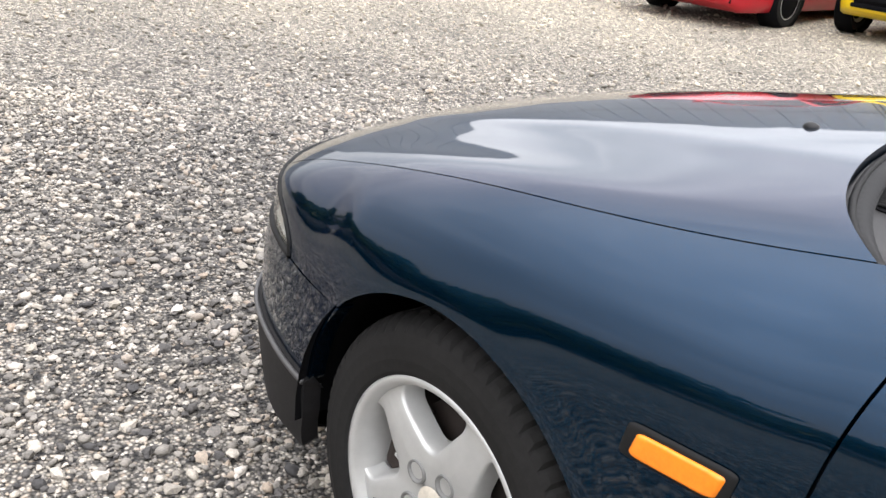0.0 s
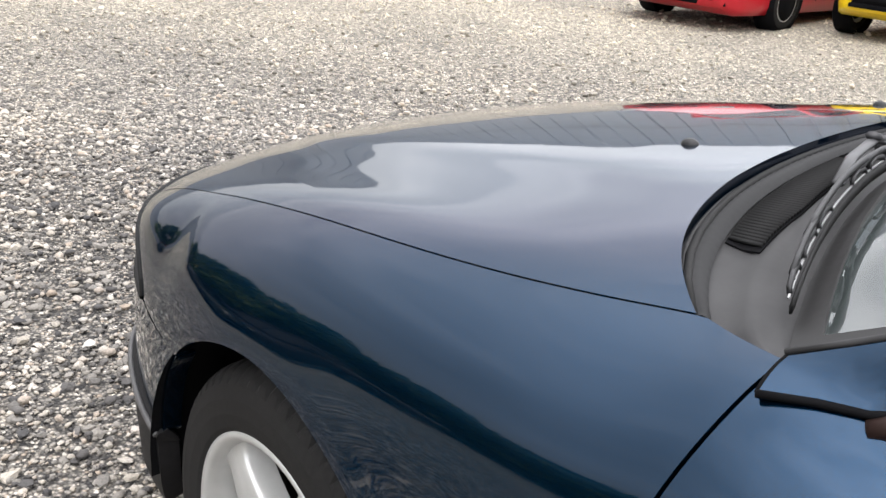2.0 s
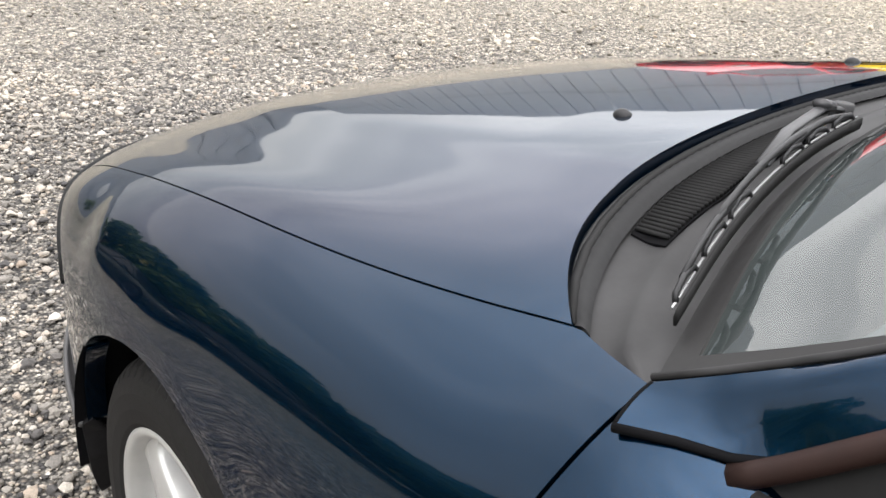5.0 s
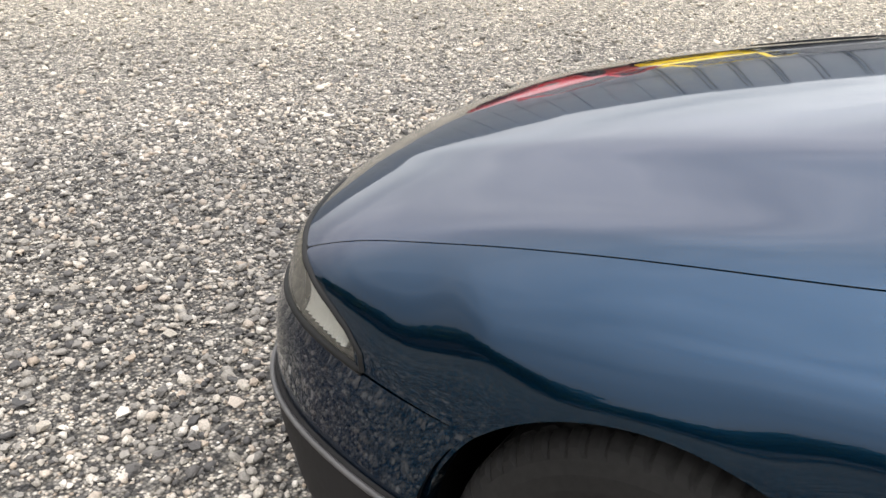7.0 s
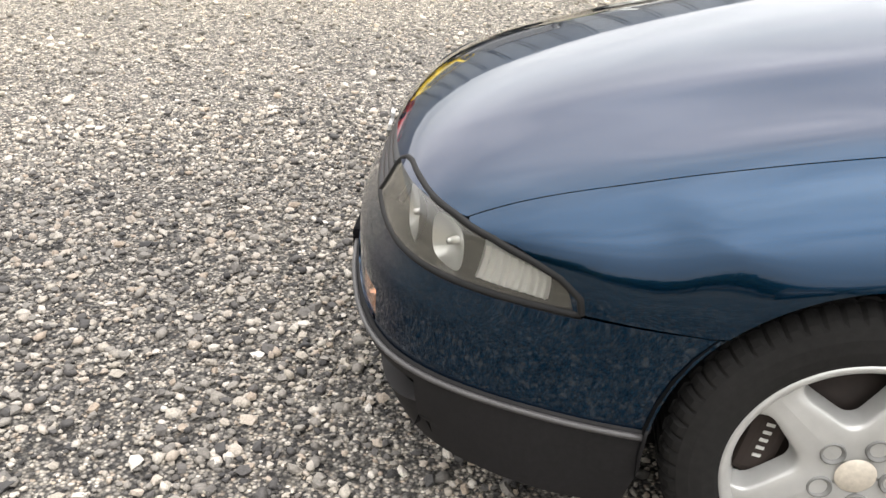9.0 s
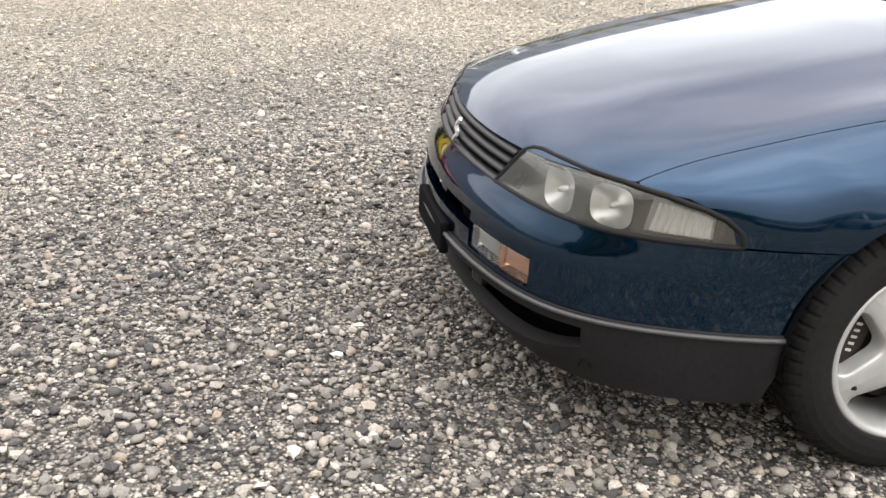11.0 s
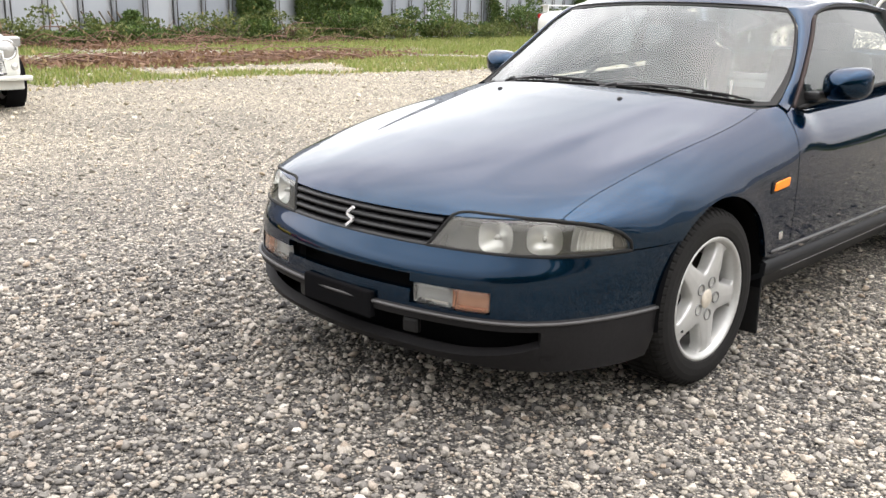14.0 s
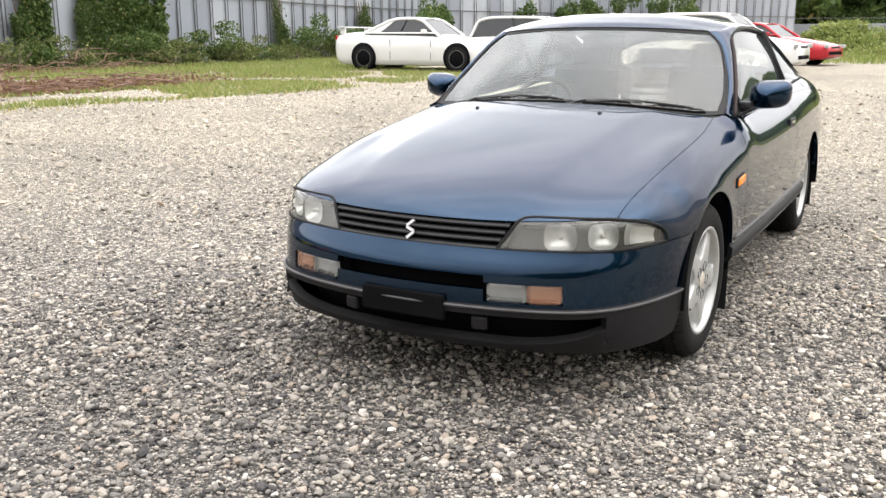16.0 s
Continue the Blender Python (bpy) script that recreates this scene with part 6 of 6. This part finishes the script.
        for wy in (0.0, base):
            well = lathe("wheel_well", [(0.0, 0.004), (r_wheel + 0.055, 0.004), (r_wheel + 0.055, -0.2)], GAP, c, "", 28)
            well.data.transform(Matrix.Translation((s * (width / 2 - 0.002), wy, r_wheel + 0.02)) @ Matrix.Diagonal((s, 1, 1, 1)))
            road_wheel("wheel", pose(s * (width / 2 - 0.075), wy, r_wheel, 0, 0, 0 if s > 0 else 180), c, 6, rim, r_wheel, r_wheel * 0.66, 0.17, False)
        lamp_z = nose_z - 0.09
        ob = boxed("front_lamp", (-0.17, -0.04, -0.05), (0.17, 0.06, 0.05), LAMP_FACE, c, "", 0.02)
        ob.data.transform(Matrix.Translation((s * width / 2 * 0.66, -front + 0.06, lamp_z)) @ Matrix.Rotation(radians(-22 * s), 4, "Z"))
        ob = boxed("rear_lamp", (-0.15, -0.03, -0.06), (0.15, 0.03, 0.06), REAR_RED, c, "", 0.02)
        ob.data.transform(Matrix.Translation((s * width / 2 * 0.66, tail - 0.06, tail_z - 0.14)))
    quad("windscreen", [(-wb, roof[0] + 0.01, foot(roof[0])), (wb, roof[0] + 0.01, foot(roof[0])), (wt, roof[1], height - 0.04), (-wt, roof[1], height - 0.04)], win)
    quad("rear_window", [(-wb, roof[3] - 0.01, foot(roof[3])), (wb, roof[3] - 0.01, foot(roof[3])), (wt, roof[2], height - 0.04), (-wt, roof[2], height - 0.04)], win)
    u, v = np.meshgrid(np.linspace(-1, 1, 13), np.linspace(0, 1, 9), indexing="ij")
    sheet("roof", np.stack([u * (wt + 0.012), lerp(roof[1] - 0.03, roof[2] + 0.03, v), height + 0.012 - 0.05 * np.abs(u) ** 2.4 - 0.035 * (2 * v - 1) ** 2], -1), mat, c, "", 0.03, (0, 1, 0.5))
    boxed("bumper_gap", (-width * 0.3, -front - 0.012, low + 0.14), (width * 0.3, -front + 0.03, low + 0.24), GAP, c, "", 0.02)
    boxed("grille", (-width * 0.2, -front - 0.006, nose_z - 0.15), (width * 0.2, -front + 0.03, nose_z - 0.09), BLACK_PLASTIC, c, "", 0.01)
    if spoiler:
        boxed("spoiler", (-width * 0.42, tail - 0.34, tail_z + 0.115), (width * 0.42, tail - 0.10, tail_z + 0.145), mat, c, "", 0.012)
        for s in (1, -1):
            boxed("spoiler_post", (s * width * 0.36 - 0.03, tail - 0.30, tail_z - 0.05), (s * width * 0.36 + 0.03, tail - 0.14, tail_z + 0.125), mat, c, "", 0.01)
    return c


WHITE = paint("white_car_paint", (0.66, 0.66, 0.645), 0.0, 0.4, 0.05)
CREAM = paint("cream_car_paint", (0.60, 0.60, 0.555), 0.0, 0.4, 0.05)
RED = paint("red_car_paint", (0.36, 0.010, 0.018), 0.0, 0.4, 0.03)
YELLOW = paint("yellow_car_paint", (0.80, 0.56, 0.01), 0.0, 0.4, 0.03)
BLACKP = paint("black_car_paint", (0.012, 0.012, 0.013), 0.0, 0.4, 0.03)
DARK_GLASS = plain("dark_car_glass", (0.02, 0.022, 0.024), 0.06, 0.0, 30.0, 0.2, 0)
LAMP_FACE = plain("lamp_glass_face", (0.5, 0.5, 0.48), 0.1, 0.5, 40.0, 0.3, 0.1)
REAR_RED = plain("red_lamp_plastic", (0.35, 0.01, 0.01), 0.2, 0.0, 60.0, 0.2, 0)
DARK_RIM = plain("dark_wheel_rim", (0.2, 0.2, 0.2), 0.4, 0.4, 40.0, 0.3, 0)


def ground_pose(x, y, rz):
    return pose(x, y, float(ground_z(x, y)), 0, 0, rz)


ROW = "cars parked across the yard"
FENCE_ROW = "cars parked by the fence"
simple_car("white two-door coupe with a rear spoiler by the fence", WHITE, ground_pose(-9.55, 17.95, 93), FENCE_ROW, 4.64, 1.75, 1.36, 2.72, 0.93, 0.93, (0.55, 1.15, 1.95, 2.75), 0.32, 0.68, 0.98, 0.14, DARK_RIM, spoiler=True)
simple_car("white estate car with dark windows", WHITE, ground_pose(-8.6, 23.6, 95), FENCE_ROW, 4.3, 1.68, 1.48, 2.5, 0.8, 0.92, (0.4, 1.0, 3.2, 3.45), 0.30, 0.72, 0.95)
simple_car("white estate car with a black front bumper", WHITE, ground_pose(-2.6, 20.9, 84), FENCE_ROW, 4.2, 1.66, 1.47, 2.45, 0.8, 0.92, (0.4, 1.0, 3.0, 3.3), 0.29, 0.74, 0.95)
simple_car("low white sports car in the weeds", WHITE, ground_pose(-3.2, 24.0, 86), FENCE_ROW, 4.2, 1.68, 1.28, 2.45, 0.85, 0.86, (0.5, 1.1, 1.9, 2.7), 0.29, 0.66, 0.9)
simple_car("red coupe parked in tall grass", RED, ground_pose(-2.7, 27.3, 76), FENCE_ROW, 4.5, 1.72, 1.29, 2.55, 0.95, 0.88, (0.5, 1.15, 1.9, 2.6), 0.30, 0.66, 0.92)

red = simple_car("red sports coupe with silver wheels", RED, ground_pose(-8.2, -5.12, 92), ROW, 4.4, 1.72, 1.27, 2.5, 0.95, 0.88, (0.5, 1.15, 1.9, 2.6), 0.305, 0.60, 0.92, 0.16)
boxed("lower_intake", (-0.34, -0.965, 0.24), (0.34, -0.90, 0.31), GAP, red, "", 0.028)
for s in (1, -1):
    boxed("brake_duct", (s * 0.58 - 0.07, -0.925, 0.25), (s * 0.58 + 0.07, -0.84, 0.305), GAP, red, "", 0.02)
    boxed("indicator", (s * 0.62 - 0.09, -0.915, 0.44), (s * 0.62 + 0.09, -0.83, 0.475), SALMON_RIB, red, "", 0.01)
yellow = simple_car("small yellow hatchback with a black slatted front bumper", YELLOW, ground_pose(-8.75, -3.12, 90), ROW, 3.3, 1.44, 1.42, 2.3, 0.55, 0.9, (0.25, 0.85, 2.3, 2.62), 0.265, 0.80, 0.9, 0.19)
for z in (0.29, 0.36):
    boxed("intake_slot", (-0.45, -0.575, z), (0.45, -0.52, z + 0.045), GAP, yellow, "", 0.012)
black = simple_car("small black hatchback with two round fog lamps", BLACKP, ground_pose(-7.95, -1.46, 90), ROW, 3.3, 1.47, 1.45, 2.3, 0.55, 0.9, (0.25, 0.85, 2.3, 2.62), 0.265, 0.80, 0.9, 0.17)
for s in (1, -1):
    fog = lathe("fog_lamp", [(0.0, 0.012), (0.05, 0.010), (0.062, 0.0), (0.062, -0.04)], LAMP_FACE, black, "round clear fog lamp", 24)
    fog.data.transform(Matrix.Translation((s * 0.56, -0.535, 0.40)) @ Matrix.Rotation(radians(-90), 4, "Z"))
    for z in (0.33, 0.40):
        boxed("intake_slot", (s * 0.30 - 0.17, -0.565, z), (s * 0.30 + 0.17, -0.52, z + 0.05), GAP, black, "", 0.01)
boxed("plate_holder", (-0.165, -0.575, 0.33), (0.165, -0.54, 0.45), BLACK_PLASTIC, black, "", 0.006)
boxed("front_lip", (-0.70, -0.565, 0.235), (0.70, -0.50, 0.26), GREY_TRIM, black, "", 0.01)

# little cream car
mini = simple_car("small cream classic car with chrome grille", CREAM, ground_pose(-7.9, 0.56, 90), ROW, 3.05, 1.36, 1.34, 2.03, 0.42, 0.84, (0.42, 0.78, 1.9, 2.25), 0.25, 0.78, 0.86, 0.20)
boxed("front_panel", (-0.59, -0.432, 0.33), (0.59, -0.30, 0.735), CREAM, mini, "", 0.055)
for k in range(9):
    boxed("grille_slat", (-0.40, -0.452, 0.382 + 0.0235 * k), (0.40, -0.425, 0.393 + 0.0235 * k), CHROME, mini, "", 0.003)
boxed("grille_back", (-0.41, -0.432, 0.37), (0.41, -0.40, 0.595), GAP, mini, "", 0.02)
tube("grille_surround", [(-0.43, -0.445, 0.37), (-0.40, -0.445, 0.59), (-0.30, -0.445, 0.615), (0.30, -0.445, 0.615), (0.40, -0.445, 0.59), (0.43, -0.445, 0.37), (-0.43, -0.445, 0.37)], 0.014, CHROME, mini, "", 6)
boxed("front_bumper", (-0.66, -0.53, 0.305), (0.66, -0.44, 0.355), CREAM, mini, "", 0.018)
boxed("front_apron", (-0.60, -0.45, 0.21), (0.60, -0.38, 0.31), CREAM, mini, "", 0.02)
boxed("number_plate", (-0.165, -0.545, 0.215), (0.165, -0.532, 0.375), plain("blank_plate", (0.62, 0.62, 0.58), 0.5, 0.0, 30.0, 0.1, 0), mini, "plain pale plate", 0.004)
for s in (1, -1):
    boxed("plate_slot", (s * 0.11 - 0.009, -0.547, 0.235), (s * 0.11 + 0.009, -0.540, 0.285), GAP, mini, "", 0.0)
tube("bonnet_badge", [(-0.07, -0.40, 0.752), (0.0, -0.405, 0.748), (0.07, -0.40, 0.752)], 0.008, CHROME, mini, "", 6)
for s in (1, -1):
    hl = lathe("headlamp", [(0.0, 0.035), (0.05, 0.030), (0.085, 0.012), (0.092, 0.0), (0.108, 0.004), (0.112, -0.01), (0.10, -0.08)], LAMP_FACE, mini, "round chrome-ringed headlamp", 28)
    hl.data.transform(Matrix.Translation((s * 0.455, -0.42, 0.61)) @ Matrix.Rotation(radians(-90), 4, "Z"))
    ringl = lathe("lamp_ring", [(0.088, 0.012), (0.100, 0.018), (0.112, 0.008), (0.114, -0.02)], CHROME, hl, "", 28)
    ringl.data.transform(Matrix.Translation((s * 0.455, -0.42, 0.61)) @ Matrix.Rotation(radians(-90), 4, "Z"))
    il = lathe("indicator", [(0.0, 0.02), (0.025, 0.015), (0.035, 0.0)], LAMP_FACE, mini, "", 18)
    il.data.transform(Matrix.Translation((s * 0.52, -0.435, 0.44)) @ Matrix.Rotation(radians(-90), 4, "Z"))

simple_car("dark green saloon parked under the trees", plain("dark_green_car_paint", (0.012, 0.02, 0.018), 0.2, 0.2, 60.0, 0.1, 0), ground_pose(5.4, -9.0, 158), ROW, 4.5, 1.7, 1.40, 2.6, 0.9, 0.9, (0.5, 1.2, 2.2, 2.9), 0.3, 0.7, 0.95)
simple_car("black saloon parked under the trees", BLACKP, ground_pose(8.0, -7.6, 142), ROW, 4.5, 1.7, 1.42, 2.6, 0.9, 0.9, (0.5, 1.2, 2.2, 2.9), 0.3, 0.7, 0.95)
simple_car("white van-like estate across the yard", WHITE, ground_pose(9.0, 3.2, -90), ROW, 4.2, 1.66, 1.6, 2.45, 0.8, 0.95, (0.3, 0.8, 3.0, 3.3), 0.29, 0.8, 0.95)
simple_car("grey saloon across the yard", plain("grey_car_paint", (0.12, 0.13, 0.14), 0.3, 0.3, 60.0, 0.1, 0), ground_pose(9.2, 0.6, -90), ROW, 4.4, 1.7, 1.38, 2.6, 0.9, 0.9, (0.5, 1.2, 2.2, 2.9), 0.3, 0.7, 0.92)
